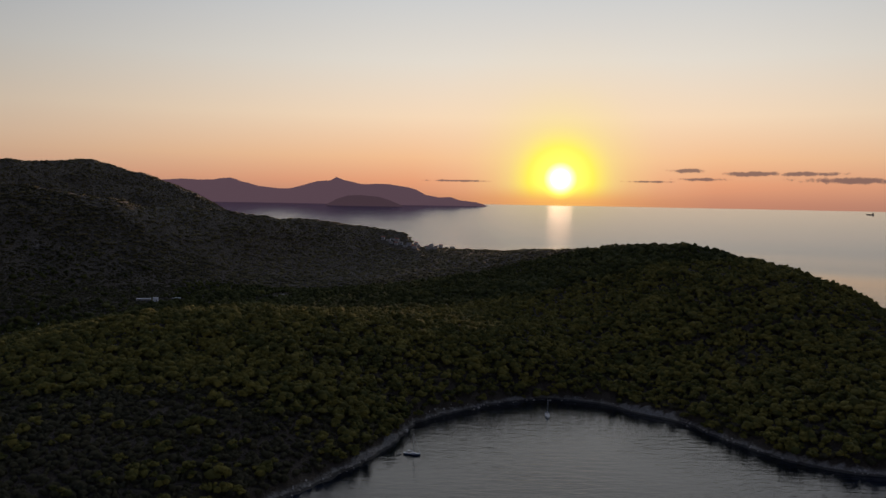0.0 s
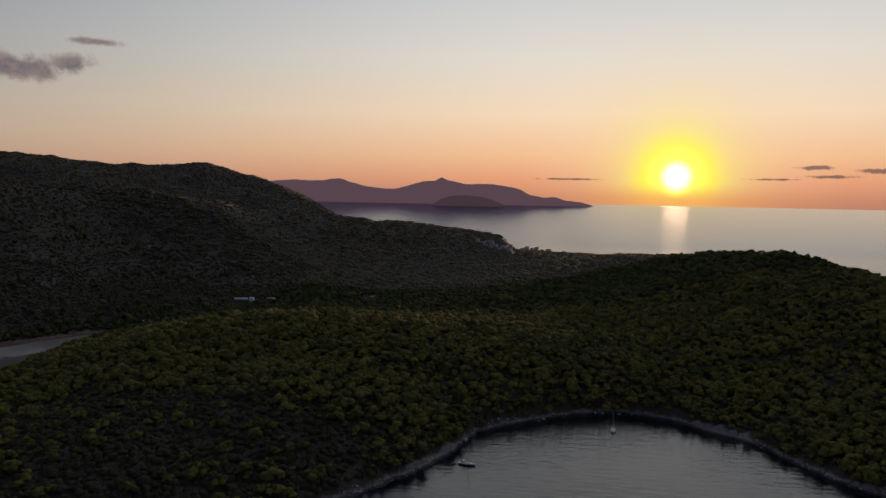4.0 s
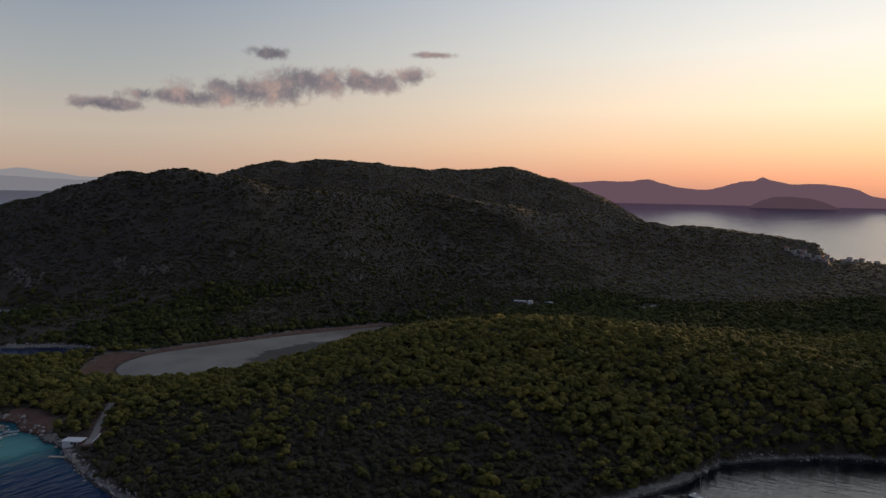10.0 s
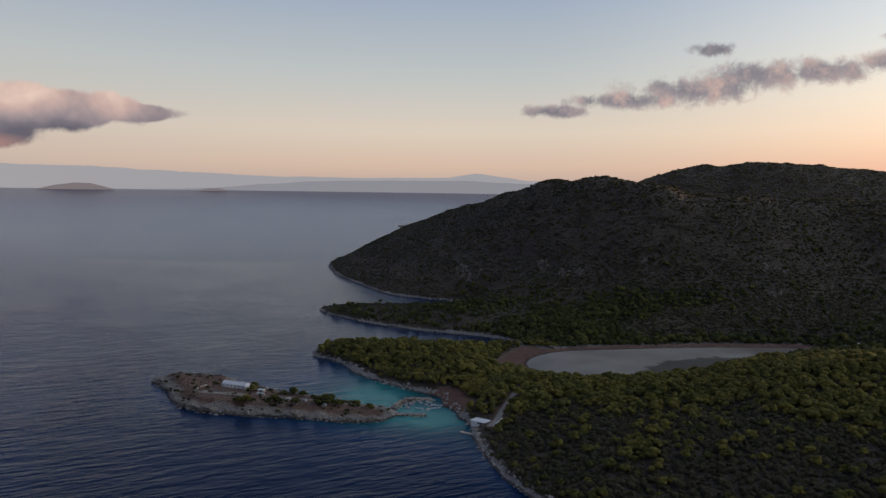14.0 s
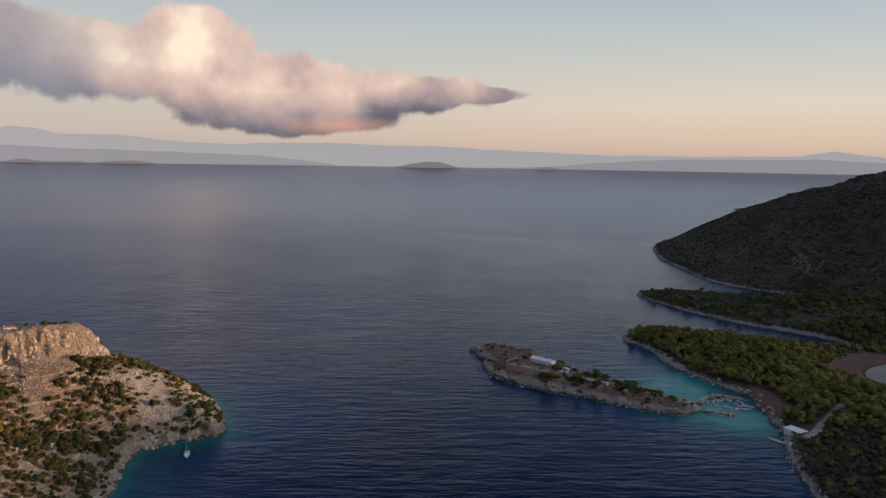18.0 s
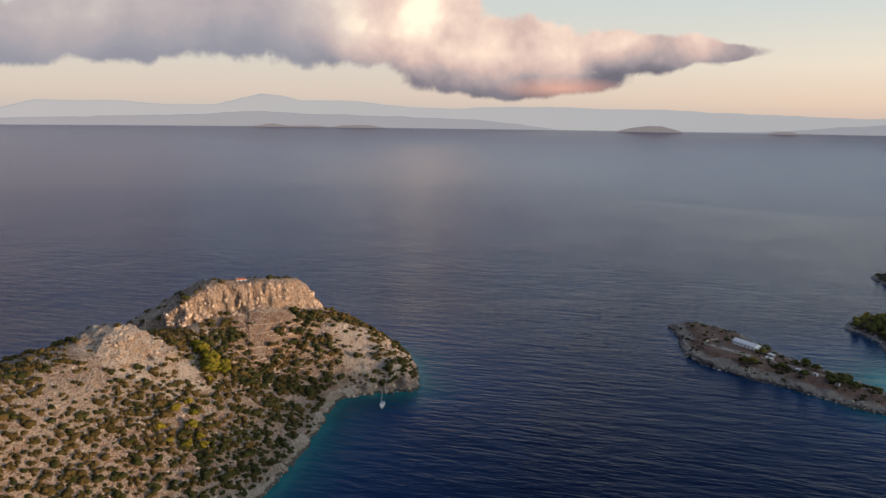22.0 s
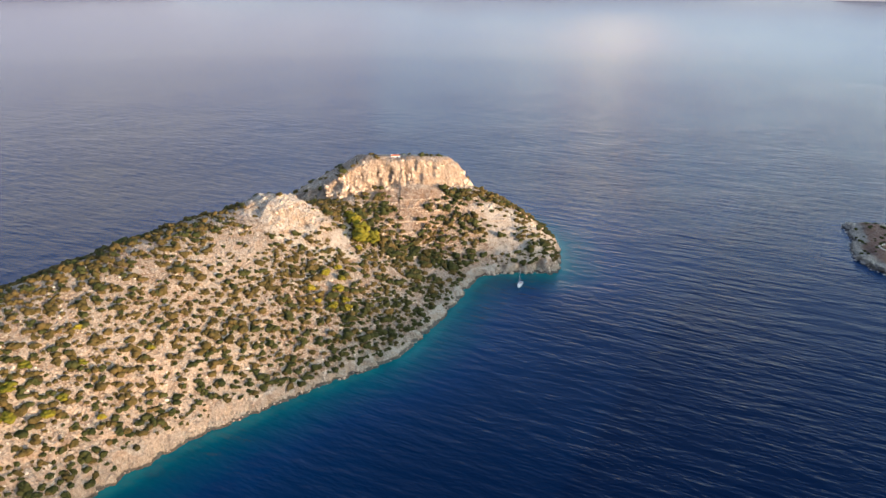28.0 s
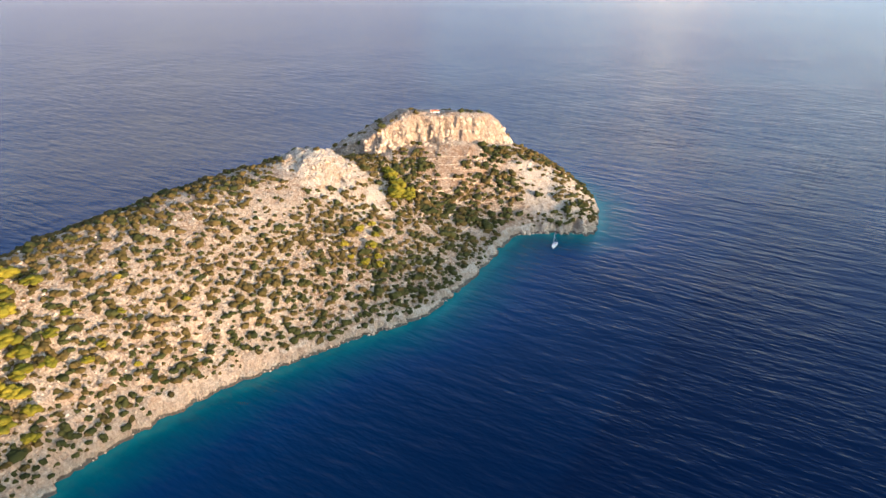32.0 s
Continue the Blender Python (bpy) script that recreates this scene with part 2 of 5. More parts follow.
def sea_build(g, b):
    p = place(g)
    shallow = attr(g, "shallow")
    patch = g.noise(p, 0.05, 4, 0.6)
    s = g.math("ADD", shallow, g.math("MULTIPLY", g.math("SUBTRACT", patch, 0.5), g.math("MULTIPLY", shallow, 0.55)))
    col = g.ramp(s, [(0.0, (0.0005, 0.0072, 0.030)), (0.2, (0.001, 0.021, 0.072)), (0.5, (0.003, 0.070, 0.098)), (0.75, (0.018, 0.165, 0.165)), (1.0, (0.05, 0.26, 0.235))])
    # bluer base colour far out stands in for the upper sky that waves mirror
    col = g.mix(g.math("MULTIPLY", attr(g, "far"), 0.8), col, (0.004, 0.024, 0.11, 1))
    # the enclosed bay's base colour is darkened for the shore's dark reflection
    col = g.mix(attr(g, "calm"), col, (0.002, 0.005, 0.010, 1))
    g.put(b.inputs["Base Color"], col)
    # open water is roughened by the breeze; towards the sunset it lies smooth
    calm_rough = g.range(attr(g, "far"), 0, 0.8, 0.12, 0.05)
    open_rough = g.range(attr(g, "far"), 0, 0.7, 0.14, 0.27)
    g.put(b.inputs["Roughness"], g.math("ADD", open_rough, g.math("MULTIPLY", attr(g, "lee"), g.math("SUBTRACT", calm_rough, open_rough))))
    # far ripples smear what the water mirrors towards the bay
    around = g.node("ShaderNodeTangent")
    around.direction_type, around.axis = "RADIAL", "Z"
    g.put(b.inputs["Tangent"], around.outputs[0])
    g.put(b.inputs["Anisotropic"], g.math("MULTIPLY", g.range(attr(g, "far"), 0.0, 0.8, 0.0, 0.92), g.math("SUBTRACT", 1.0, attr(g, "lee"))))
    b.inputs["Anisotropic Rotation"].default_value = 0.0
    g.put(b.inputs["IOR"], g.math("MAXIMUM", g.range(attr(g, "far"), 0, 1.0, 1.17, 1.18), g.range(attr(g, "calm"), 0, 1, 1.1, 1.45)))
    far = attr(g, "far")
    h = None
    # long crests run along y; finer ripples ride on them at a slant
    for turn, sx, sy, amp in ((6, 0.095, 0.024, 1.9), (-7, 0.21, 0.06, 1.0), (13, 0.5, 0.17, 0.4), (-24, 1.3, 0.5, 0.14)):
        m = g.node("ShaderNodeMapping")
        m.inputs["Rotation"].default_value, m.inputs["Scale"].default_value = (0, 0, radians(turn)), (sx, sy, 1)
        g.put(m.inputs[0], p)
        one = g.math("MULTIPLY", g.noise(m.outputs[0], 1.0, 2, 0.5), amp)
        h = one if h is None else g.math("ADD", h, one)
    inlet = None
    for turn, sx, sy, amp in ((8, 0.05, 0.20, 1.0), (-11, 0.14, 0.5, 0.55), (20, 0.45, 1.1, 0.2)):
        m = g.node("ShaderNodeMapping")
        m.inputs["Rotation"].default_value, m.inputs["Scale"].default_value = (0, 0, radians(turn)), (sx, sy, 1)
        g.put(m.inputs[0], p)
        one = g.math("MULTIPLY", g.noise(m.outputs[0], 1.0, 2, 0.5), amp)
        inlet = one if inlet is None else g.math("ADD", inlet, one)
    h = g.math("ADD", h, g.math("MULTIPLY", attr(g, "calm"), g.math("SUBTRACT", inlet, h)))
    gust = g.range(g.noise(p, 0.006, 3, 0.6), 0.35, 0.65, 0.45, 1.0)
    bump(g, b, g.math("MULTIPLY", h, gust), 1.0, 1.0)
    for n in g.n:
        if n.type == "BUMP":
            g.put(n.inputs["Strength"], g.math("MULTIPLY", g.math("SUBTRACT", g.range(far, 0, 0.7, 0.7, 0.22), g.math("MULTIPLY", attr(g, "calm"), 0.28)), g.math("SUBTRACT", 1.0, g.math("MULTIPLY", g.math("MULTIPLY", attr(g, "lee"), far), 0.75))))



def rock_ground(name, dirt, dirt2, rock, rock2, cover, shore=5.0, cliff=(0.86, 0.66), open1=(0.19, 0.088, 0.056, 1), open2=(0.25, 0.14, 0.10, 1), chip=1.0, wet_line=1.3, bare_top=1.0, rust=0.0):
    """Limestone ground: pale rock at the shore and on steep faces, earth between."""
    def build(g, b):
        p = place(g)
        geo = g.node("ShaderNodeNewGeometry")
        sx = g.node("ShaderNodeSeparateXYZ")
        g.put(sx.inputs[0], geo.outputs["Normal"])
        sp = g.node("ShaderNodeSeparateXYZ")
        g.put(sp.inputs[0], p)
        big, fine, grit = g.noise(p, 0.018, 4, 0.6), g.noise(p, 0.16, 5, 0.65), g.noise(p, 0.9, 4, 0.65)
        earth = g.mix(g.range(big, 0.38, 0.62, smooth=True), dirt, dirt2)
        earth = g.mix(attr(g, "stony"), earth, g.mix(g.range(big, 0.4, 0.6), (0.080, 0.065, 0.046, 1), (0.108, 0.088, 0.063, 1)))
        earth = g.mix(attr(g, "bare"), earth, g.mix(g.range(fine, 0.35, 0.65), open1, open2))
        stone = g.mix(g.range(fine, 0.3, 0.7), rock, rock2)
        # dark cracks and patches; they also carry ragged ground's shade in the colour
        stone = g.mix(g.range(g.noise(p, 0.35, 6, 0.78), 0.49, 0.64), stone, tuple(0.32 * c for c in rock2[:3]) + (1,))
        speck = g.node("ShaderNodeTexVoronoi")
        speck.inputs["Scale"].default_value = 0.55
        g.put(speck.inputs["Vector"], g.vmath("ADD", p, g.scale(g.noise(p, 0.4, 3, 0.6, 0.0, True), 2.5)))
        chips = g.range(speck.outputs["Distance"], 0.55, 0.25)
        earth = g.mix(g.math("MULTIPLY", chips, g.range(grit, 0.42, 0.6, 0.0, chip)), earth, rock)
        steep = g.range(sx.outputs[2], *cliff)
        # cleft shade put into the colour of steep faces, and rusty runs down them
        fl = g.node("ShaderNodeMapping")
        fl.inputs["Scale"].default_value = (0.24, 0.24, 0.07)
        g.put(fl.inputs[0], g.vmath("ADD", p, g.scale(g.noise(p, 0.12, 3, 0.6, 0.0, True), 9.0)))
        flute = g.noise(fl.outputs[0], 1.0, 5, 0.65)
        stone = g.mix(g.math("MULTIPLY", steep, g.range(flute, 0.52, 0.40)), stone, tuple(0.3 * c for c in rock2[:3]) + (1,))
        stone = g.mix(g.math("MULTIPLY", steep, g.range(flute, 0.55, 0.72, 0, 0.6)), stone, open2)
        stone = g.mix(g.math("MULTIPLY", steep, g.range(big, 0.3, 0.6, rust * 0.6, rust)), stone, g.mix(g.range(grit, 0.35, 0.65), (0.36, 0.225, 0.145, 1), (0.58, 0.42, 0.30, 1)))
        near = g.range(g.math("ADD", sp.outputs[2], g.math("MULTIPLY", g.math("SUBTRACT", fine, 0.5), 8.0)), shore + 1.5, shore - 1.0)
        pale = g.range(g.math("ADD", attr(g, "pale"), g.math("MULTIPLY", g.math("SUBTRACT", fine, 0.5), 0.9)), 0.35, 0.65)
        stone = g.mix(g.math("MULTIPLY", g.math("MULTIPLY", pale, 0.75), g.range(steep, 0, 1, 1, 0.3)), stone, g.mix(g.range(grit, 0.35, 0.65), rock2, tuple(min(1, 1.12 * c) for c in rock[:3]) + (1,)))
        mixf = g.math("ADD", g.math("MAXIMUM", g.math("MAXIMUM", steep, pale), near), g.range(g.math("ADD", g.math("MULTIPLY", fine, 0.6), g.math("MULTIPLY", grit, 0.4)), cover, cover + 0.12), clamp=True)
        wet = g.range(g.math("ADD", sp.outputs[2], g.math("MULTIPLY", fine, 1.0)), wet_line, wet_line - 0.6)
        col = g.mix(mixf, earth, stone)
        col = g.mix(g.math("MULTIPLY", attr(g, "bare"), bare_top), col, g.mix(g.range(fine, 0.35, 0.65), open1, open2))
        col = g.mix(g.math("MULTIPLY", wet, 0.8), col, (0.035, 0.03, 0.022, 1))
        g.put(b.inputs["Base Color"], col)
        b.inputs["Roughness"].default_value = 0.9
        bump(g, b, g.math("ADD", g.math("ADD", g.math("MULTIPLY", fine, 2.5), g.math("MULTIPLY", chips, 0.6)), g.math("ADD", g.math("MULTIPLY", g.noise(p, 0.7, 5, 0.7), 1.8), g.math("MULTIPLY", g.math("MULTIPLY", flute, steep), 4.0))), 1.0, 1.7)
    return material(name, build)


def leaf_mat(name, a, c, d):
    def build(g, b):
        isl = g.node("ShaderNodeNewGeometry").outputs["Random Per Island"]
        rnd = g.node("ShaderNodeObjectInfo").outputs["Random"]
        p = place(g)
        f = g.math("ADD", g.math("MULTIPLY", g.noise(p, 0.03, 3), 0.55), g.math("MULTIPLY", g.math("ADD", isl, rnd), 0.26))
        col = g.ramp(f, [(0.3, a), (0.52, c), (0.75, d)])
        col = g.mix(g.range(g.noise(p, 1.6, 4, 0.7), 0.35, 0.7), col, g.mix(0.4, col, (0.012, 0.016, 0.006, 1)))
        g.put(b.inputs["Base Color"], col)
        b.inputs["Roughness"].default_value = 0.85
        b.inputs["Specular IOR Level"].default_value = 0.15
        bump(g, b, g.noise(p, 1.3, 4, 0.7), 0.9, 0.6)
        # thin leaves let the low sun through
        thin = g.node("ShaderNodeBsdfTranslucent")
        g.put(thin.inputs[0], g.mix(0.5, col, (0.22, 0.175, 0.025, 1)))
        both = g.node("ShaderNodeMixShader")
        both.inputs[0].default_value = 0.35
        g.put(both.inputs[1], b.outputs[0])
        g.put(both.inputs[2], thin.outputs[0])
        for n in g.n:
            if n.type == "OUTPUT_MATERIAL":
                g.put(n.inputs[0], both.outputs[0])
    return material(name, build)


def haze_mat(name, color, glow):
    """Far land veiled by distance: its own glow stands in for the haze."""
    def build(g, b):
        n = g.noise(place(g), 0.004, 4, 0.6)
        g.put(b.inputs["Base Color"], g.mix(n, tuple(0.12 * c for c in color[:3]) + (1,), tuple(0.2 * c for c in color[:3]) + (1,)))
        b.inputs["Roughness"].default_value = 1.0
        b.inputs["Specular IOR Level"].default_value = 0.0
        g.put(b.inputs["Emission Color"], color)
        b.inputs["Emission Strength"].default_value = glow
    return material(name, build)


def lake_build(g, b):
    """Still salt water, darker in a tongue along one side, with a brown drying end."""
    p = place(g)
    n, m = g.noise(p, 0.02, 3, 0.5), g.noise(p, 0.03, 4, 0.6)
    sp = g.node("ShaderNodeSeparateXYZ")
    g.put(sp.inputs[0], p)
    x, y, _ = sp.outputs
    col = g.ramp(n, [(0.35, (0.25, 0.225, 0.185)), (0.6, (0.33, 0.30, 0.25))])
    du, dv = g.math("DIVIDE", g.math("ADD", x, 532.0), 40.0), g.math("DIVIDE", g.math("SUBTRACT", y, 700.0), 92.0)
    d = g.math("ADD", g.math("SQRT", g.math("ADD", g.math("MULTIPLY", du, du), g.math("MULTIPLY", dv, dv))), g.math("MULTIPLY", g.math("SUBTRACT", m, 0.5), 0.9))
    dark_tongue = g.range(d, 1.05, 0.85, smooth=True)
    dry = g.range(g.math("ADD", y, g.math("MULTIPLY", m, 60.0)), 810, 870, smooth=True)
    col = g.mix(g.math("MULTIPLY", dry, 0.8), col, (0.15, 0.125, 0.10, 1))
    col = g.mix(g.math("MULTIPLY", dark_tongue, 0.85), col, (0.07, 0.06, 0.05, 1))
    g.put(b.inputs["Base Color"], col)
    g.put(b.inputs["Roughness"], g.range(g.math("MAXIMUM", dark_tongue, dry), 0, 1, 0.4, 0.8))
    b.inputs["Specular IOR Level"].default_value = 0.16
    bump(g, b, g.noise(p, 0.5, 3), 0.15, 0.3)


SALT_LAKE = material("salt_lake", lake_build)
SEA = material("sea", sea_build)
GROUND_MAIN = rock_ground("scrub_ground", (0.072, 0.053, 0.033, 1), (0.098, 0.074, 0.048, 1), (0.46, 0.43, 0.385, 1), (0.25, 0.23, 0.20, 1), 0.69, 2.3, (0.62, 0.44), chip=0.12, wet_line=2.0)
GROUND_ISLET = rock_ground("islet_ground", (0.16, 0.105, 0.075, 1), (0.22, 0.165, 0.125, 1), (0.46, 0.41, 0.35, 1), (0.23, 0.20, 0.165, 1), 0.46, 2.5, wet_line=2.0, open1=(0.20, 0.10, 0.062, 1), open2=(0.27, 0.17, 0.12, 1))
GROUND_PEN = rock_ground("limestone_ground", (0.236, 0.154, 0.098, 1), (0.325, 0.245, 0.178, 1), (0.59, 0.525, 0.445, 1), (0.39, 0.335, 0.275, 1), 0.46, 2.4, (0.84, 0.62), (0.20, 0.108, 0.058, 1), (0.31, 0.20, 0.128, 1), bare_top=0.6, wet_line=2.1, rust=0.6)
PINE = leaf_mat("pine_needles", (0.054, 0.066, 0.019), (0.126, 0.130, 0.036), (0.33, 0.275, 0.062))
BUSH = leaf_mat("scrub_leaves", (0.046, 0.039, 0.014), (0.096, 0.075, 0.025), (0.178, 0.124, 0.045))
YPINE = leaf_mat("sunlit_pine_needles", (0.13, 0.135, 0.016), (0.25, 0.225, 0.024), (0.36, 0.30, 0.034))
# lighter, greyer leaves: the far ridge's haze and low light put into colour
FARWOOD = leaf_mat("far_hill_woods", (0.110, 0.098, 0.052), (0.155, 0.130, 0.066), (0.21, 0.165, 0.08))
MACCHIA = leaf_mat("dark_scrub_leaves", (0.050, 0.049, 0.027), (0.084, 0.078, 0.043), (0.128, 0.110, 0.062))
GREENBUSH = leaf_mat("green_scrub_leaves", (0.022, 0.029, 0.011), (0.044, 0.053, 0.017), (0.082, 0.084, 0.027))
DRY = leaf_mat("dry_cushion_plants", (0.10, 0.06, 0.032), (0.16, 0.095, 0.05), (0.20, 0.14, 0.07))
PALE_ROCK = stone_mat("pale_limestone", (0.62, 0.55, 0.46), (0.44, 0.375, 0.30))
GREY_ROCK = stone_mat("grey_limestone", (0.42, 0.38, 0.33), (0.25, 0.22, 0.19))
HILL_ROCK = stone_mat("hill_limestone", (0.20, 0.175, 0.145), (0.12, 0.102, 0.084))
SHORE_ROCK = stone_mat("shore_limestone", (0.58, 0.535, 0.475), (0.38, 0.345, 0.30))
CLIFF_ROCK = stone_mat("cliff_limestone", (0.56, 0.465, 0.37), (0.38, 0.285, 0.205))
BARK = plain("bark", (0.10, 0.07, 0.05), 0.9, 0.3, 3)
AGED_WHITE = plain("aged_white_wall", (0.50, 0.47, 0.43), 0.8, 0.15, 0.6)
WHITE = plain("white_paint", (0.78, 0.78, 0.76), 0.55, 0.05, 1.2)
TILE_RED = plain("red_roof_tiles", (0.42, 0.13, 0.07), 0.7, 0.2, 1.5)
GREY_STONE = plain("grey_stone", (0.27, 0.24, 0.21), 0.9, 0.25, 0.8)
DIRT_ROAD = plain("dirt_road", (0.30, 0.265, 0.225), 0.95, 0.15, 0.6)
DARK = plain("dark_opening", (0.02, 0.022, 0.025), 0.35, 0.1, 2)
HULL = plain("white_gelcoat", (0.80, 0.80, 0.78), 0.25, 0.03, 1)
NAVY = plain("navy_canvas", (0.03, 0.05, 0.12), 0.8, 0.1, 2)
ALU = plain("aluminium", (0.6, 0.6, 0.6), 0.35, 0.05, 2, 0.8)
TEAK = plain("teak", (0.30, 0.20, 0.12), 0.7, 0.15, 3)

# ---- plan of the land ----
MAIN_COAST = [(-418, 331), (-381, 319), (-343, 311), (-282, 310), (-220, 324), (-160, 362), (-110, 415), (-78, 460), (-53, 500), (-36, 540), (-21, 588),
              (0, 616), (25, 634), (74, 664), (129, 664), (162, 634), (192, 606), (207, 571), (227, 536), (242, 516), (265, 499), (294, 491), (350, 496), (420, 540),
              (480, 620), (520, 720), (545, 850), (530, 1000), (500, 1160), (430, 1380), (330, 1600), (230, 1820), (120, 2010), (0, 2100), (-90, 2090), (-220, 2160)]
MAIN_COAST += [(-420, 2300), (-560, 2620), (-760, 2900), (-1100, 3050), (-1600, 2950), (-2200, 2500), (-2600, 2150), (-2860, 1750), (-2850, 1400),
               (-2770, 1205), (-2620, 1225), (-2420, 1230), (-2150, 1010), (-1960, 800), (-1890, 679), (-1641, 601), (-1435, 583), (-1242, 582), (-1163, 617), (-1102, 656),
               (-1050, 672), (-1062, 610), (-1120, 500), (-1118, 430), (-1098, 404), (-1029, 412), (-944, 444), (-870, 484), (-805, 540), (-754, 566), (-722, 552), (-745, 480),
               (-790, 400), (-815, 340), (-806, 312), (-768, 297), (-746, 308), (-706, 316), (-653, 319), (-604, 331), (-570, 348), (-543, 360), (-520, 352), (-493, 350), (-455, 343)]
ISLET_COAST = [(-726, 107), (-679, 113), (-634, 115), (-599, 126), (-575, 149), (-552, 183), (-533, 210), (-508, 243), (-494, 270), (-499, 290), (-511, 300),
               (-526, 299), (-545, 284), (-585, 250), (-635, 214), (-670, 196), (-705, 176), (-735, 142)]
PEN_COAST = [(70, -170), (30, -176), (-6, -186), (-38, -191), (-60, -190), (-86, -189), (-114, -184.5), (-150, -172), (-188, -160), (-222, -146), (-246, -139.5), (-275, -141), (-308, -144.5), (-343, -149),
             (-378, -156), (-400, -158), (-416, -151), (-426, -138), (-437, -116), (-439, -108), (-456, -107), (-476, -113), (-517, -131), (-542, -155), (-570, -190), (-588, -250), (-590, -315),
             (-556, -385), (-490, -435), (-420, -440), (-360, -410), (-300, -398), (-200, -404), (-100, -408), (10, -400), (100, -350), (130, -260), (110, -190)]
LAKE_SHORE = [(-668, 600), (-657, 545), (-622, 510), (-570, 506), (-541, 540), (-516, 582), (-508, 618), (-524, 652), (-530, 719), (-535, 774), (-546, 830), (-535, 900), (-556, 900),
              (-592, 832), (-624, 754), (-646, 681)]
RIDGES = [  # crest points and half width
    (205, [(-1810, 660, 22), (-1690, 765, 84), (-1577, 885, 148), (-1388, 920, 178), (-1243, 962, 210), (-1096, 993, 232), (-985, 1040, 218), (-930, 1130, 196), (-865, 1330, 190),
           (-780, 1413, 188), (-690, 1480, 168), (-600, 1600, 152), (-450, 1750, 132), (-300, 1900, 110), (-160, 1988, 92), (-114, 2008, 92), (-92, 2013, 58), (-60, 2016, 44)]),
    (340, [(-1860, 1500, 190), (-1742, 1698, 245), (-1657, 1788, 275), (-1532, 1907, 290), (-1377, 2050, 278), (-1235, 2255, 258), (-1125, 2430, 280), (-975, 2505, 235), (-840, 2560, 175),
           (-722, 2600, 105), (-650, 2640, 50)]),
    (185, [(-449, 520, 14), (-401, 570, 22), (-340, 630, 38), (-262, 725, 53), (-200, 745, 54), (-120, 745, 52), (-45, 730, 44), (10, 715, 36)]),
    (230, [(60, 1960, 40), (150, 1700, 60), (235, 1480, 82), (310, 1250, 102), (365, 1080, 114), (398, 960, 106), (430, 860, 94), (450, 760, 72), (445, 650, 40)]),
    (70, [(-760, 350, 6), (-700, 400, 11), (-640, 440, 11), (-570, 430, 8)]),
    (80, [(-1080, 430, 6), (-980, 500, 11), (-880, 590, 16), (-800, 680, 14)]),
    (160, [(-240, 480, 26), (-170, 560, 34), (-120, 640, 38)]),
]
PEN_RIDGES = [
    (112, [(120, -280, 51), (40, -285, 59), (-50, -288, 65), (-95, -290, 67), (-150, -297, 67.5), (-195, -302, 70), (-245, -306, 72), (-285, -300, 64)]),
    (100, [(-400, -345, 29), (-440, -312, 42), (-470, -275, 49), (-483, -235, 51), (-486, -205, 43), (-483, -185, 36), (-477, -157, 25), (-473, -135, 20)]),
    (62, [(-322, -285, 42), (-370, -284, 44), (-415, -275, 46), (-440, -252, 44)]),
]
MESA = [(-390, -290), (-404, -281), (-420, -272), (-437, -250), (-458, -229), (-490, -220), (-514, -219), (-545, -234), (-566, -270), (-560, -330), (-505, -400), (-440, -405), (-395, -375), (-384, -345), (-384, -315)]


def curve_through(points, n=5):
    """A closed smooth line through plan points."""
    p = np.array(points, float)
    out = []
    for k in range(len(p)):
        a, b, c, d = p[k - 1], p[k], p[(k + 1) % len(p)], p[(k + 2) % len(p)]
        for t in np.arange(n) / n:
            out.append(0.5 * (2 * b + (c - a) * t + (2 * a - 5 * b + 4 * c - d) * t**2 + (3 * b - a - 3 * c + d) * t**3))
    return np.array(out)


def inside_distance(X, Y, poly):
    """Metres to the line round poly, positive inside."""
    best, odd = np.full(X.shape, 1e18), np.zeros(X.shape, bool)
    for (ax, ay), (bx, by) in zip(poly, np.roll(poly, -1, 0)):
        dx, dy = bx - ax, by - ay
        t = np.clip(((X - ax) * dx + (Y - ay) * dy) / (dx * dx + dy * dy + 1e-9), 0, 1)
        best = np.minimum(best, (X - ax - t * dx) ** 2 + (Y - ay - t * dy) ** 2)
        if ay != by:
            odd ^= ((ay > Y) != (by > Y)) & (X < dx * (Y - ay) / dy + ax)
    return np.where(odd, 1, -1) * np.sqrt(best)


def ridge_height(X, Y, width, pts):
    p = np.array(pts, float)
    best, crest = np.full(X.shape, 1e18), np.zeros(X.shape)
    for (ax, ay, az), (bx, by, bz) in zip(p[:-1], p[1:]):
        dx, dy = bx - ax, by - ay
        t = np.clip(((X - ax) * dx + (Y - ay) * dy) / (dx * dx + dy * dy), 0, 1)
        d = (X - ax - t * dx) ** 2 + (Y - ay - t * dy) ** 2
        crest = np.where(d < best, az + t * (bz - az), crest)
        best = np.minimum(best, d)
    return crest * np.exp(-((np.sqrt(best) / width) ** 1.7))


def line_distance(X, Y, pts):
    best = np.full(np.shape(X), 1e18)
    for (ax, ay, *_), (bx, by, *_) in zip(pts[:-1], pts[1:]):
        dx, dy = bx - ax, by - ay
        t = np.clip(((X - ax) * dx + (Y - ay) * dy) / (dx * dx + dy * dy), 0, 1)
        best = np.minimum(best, (X - ax - t * dx) ** 2 + (Y - ay - t * dy) ** 2)
    return np.sqrt(best)


def hashed(i, j, s):
    h = np.sin(i * 127.1 + j * 311.7 + s * 74.7) * 43758.5453
    return h - np.floor(h)


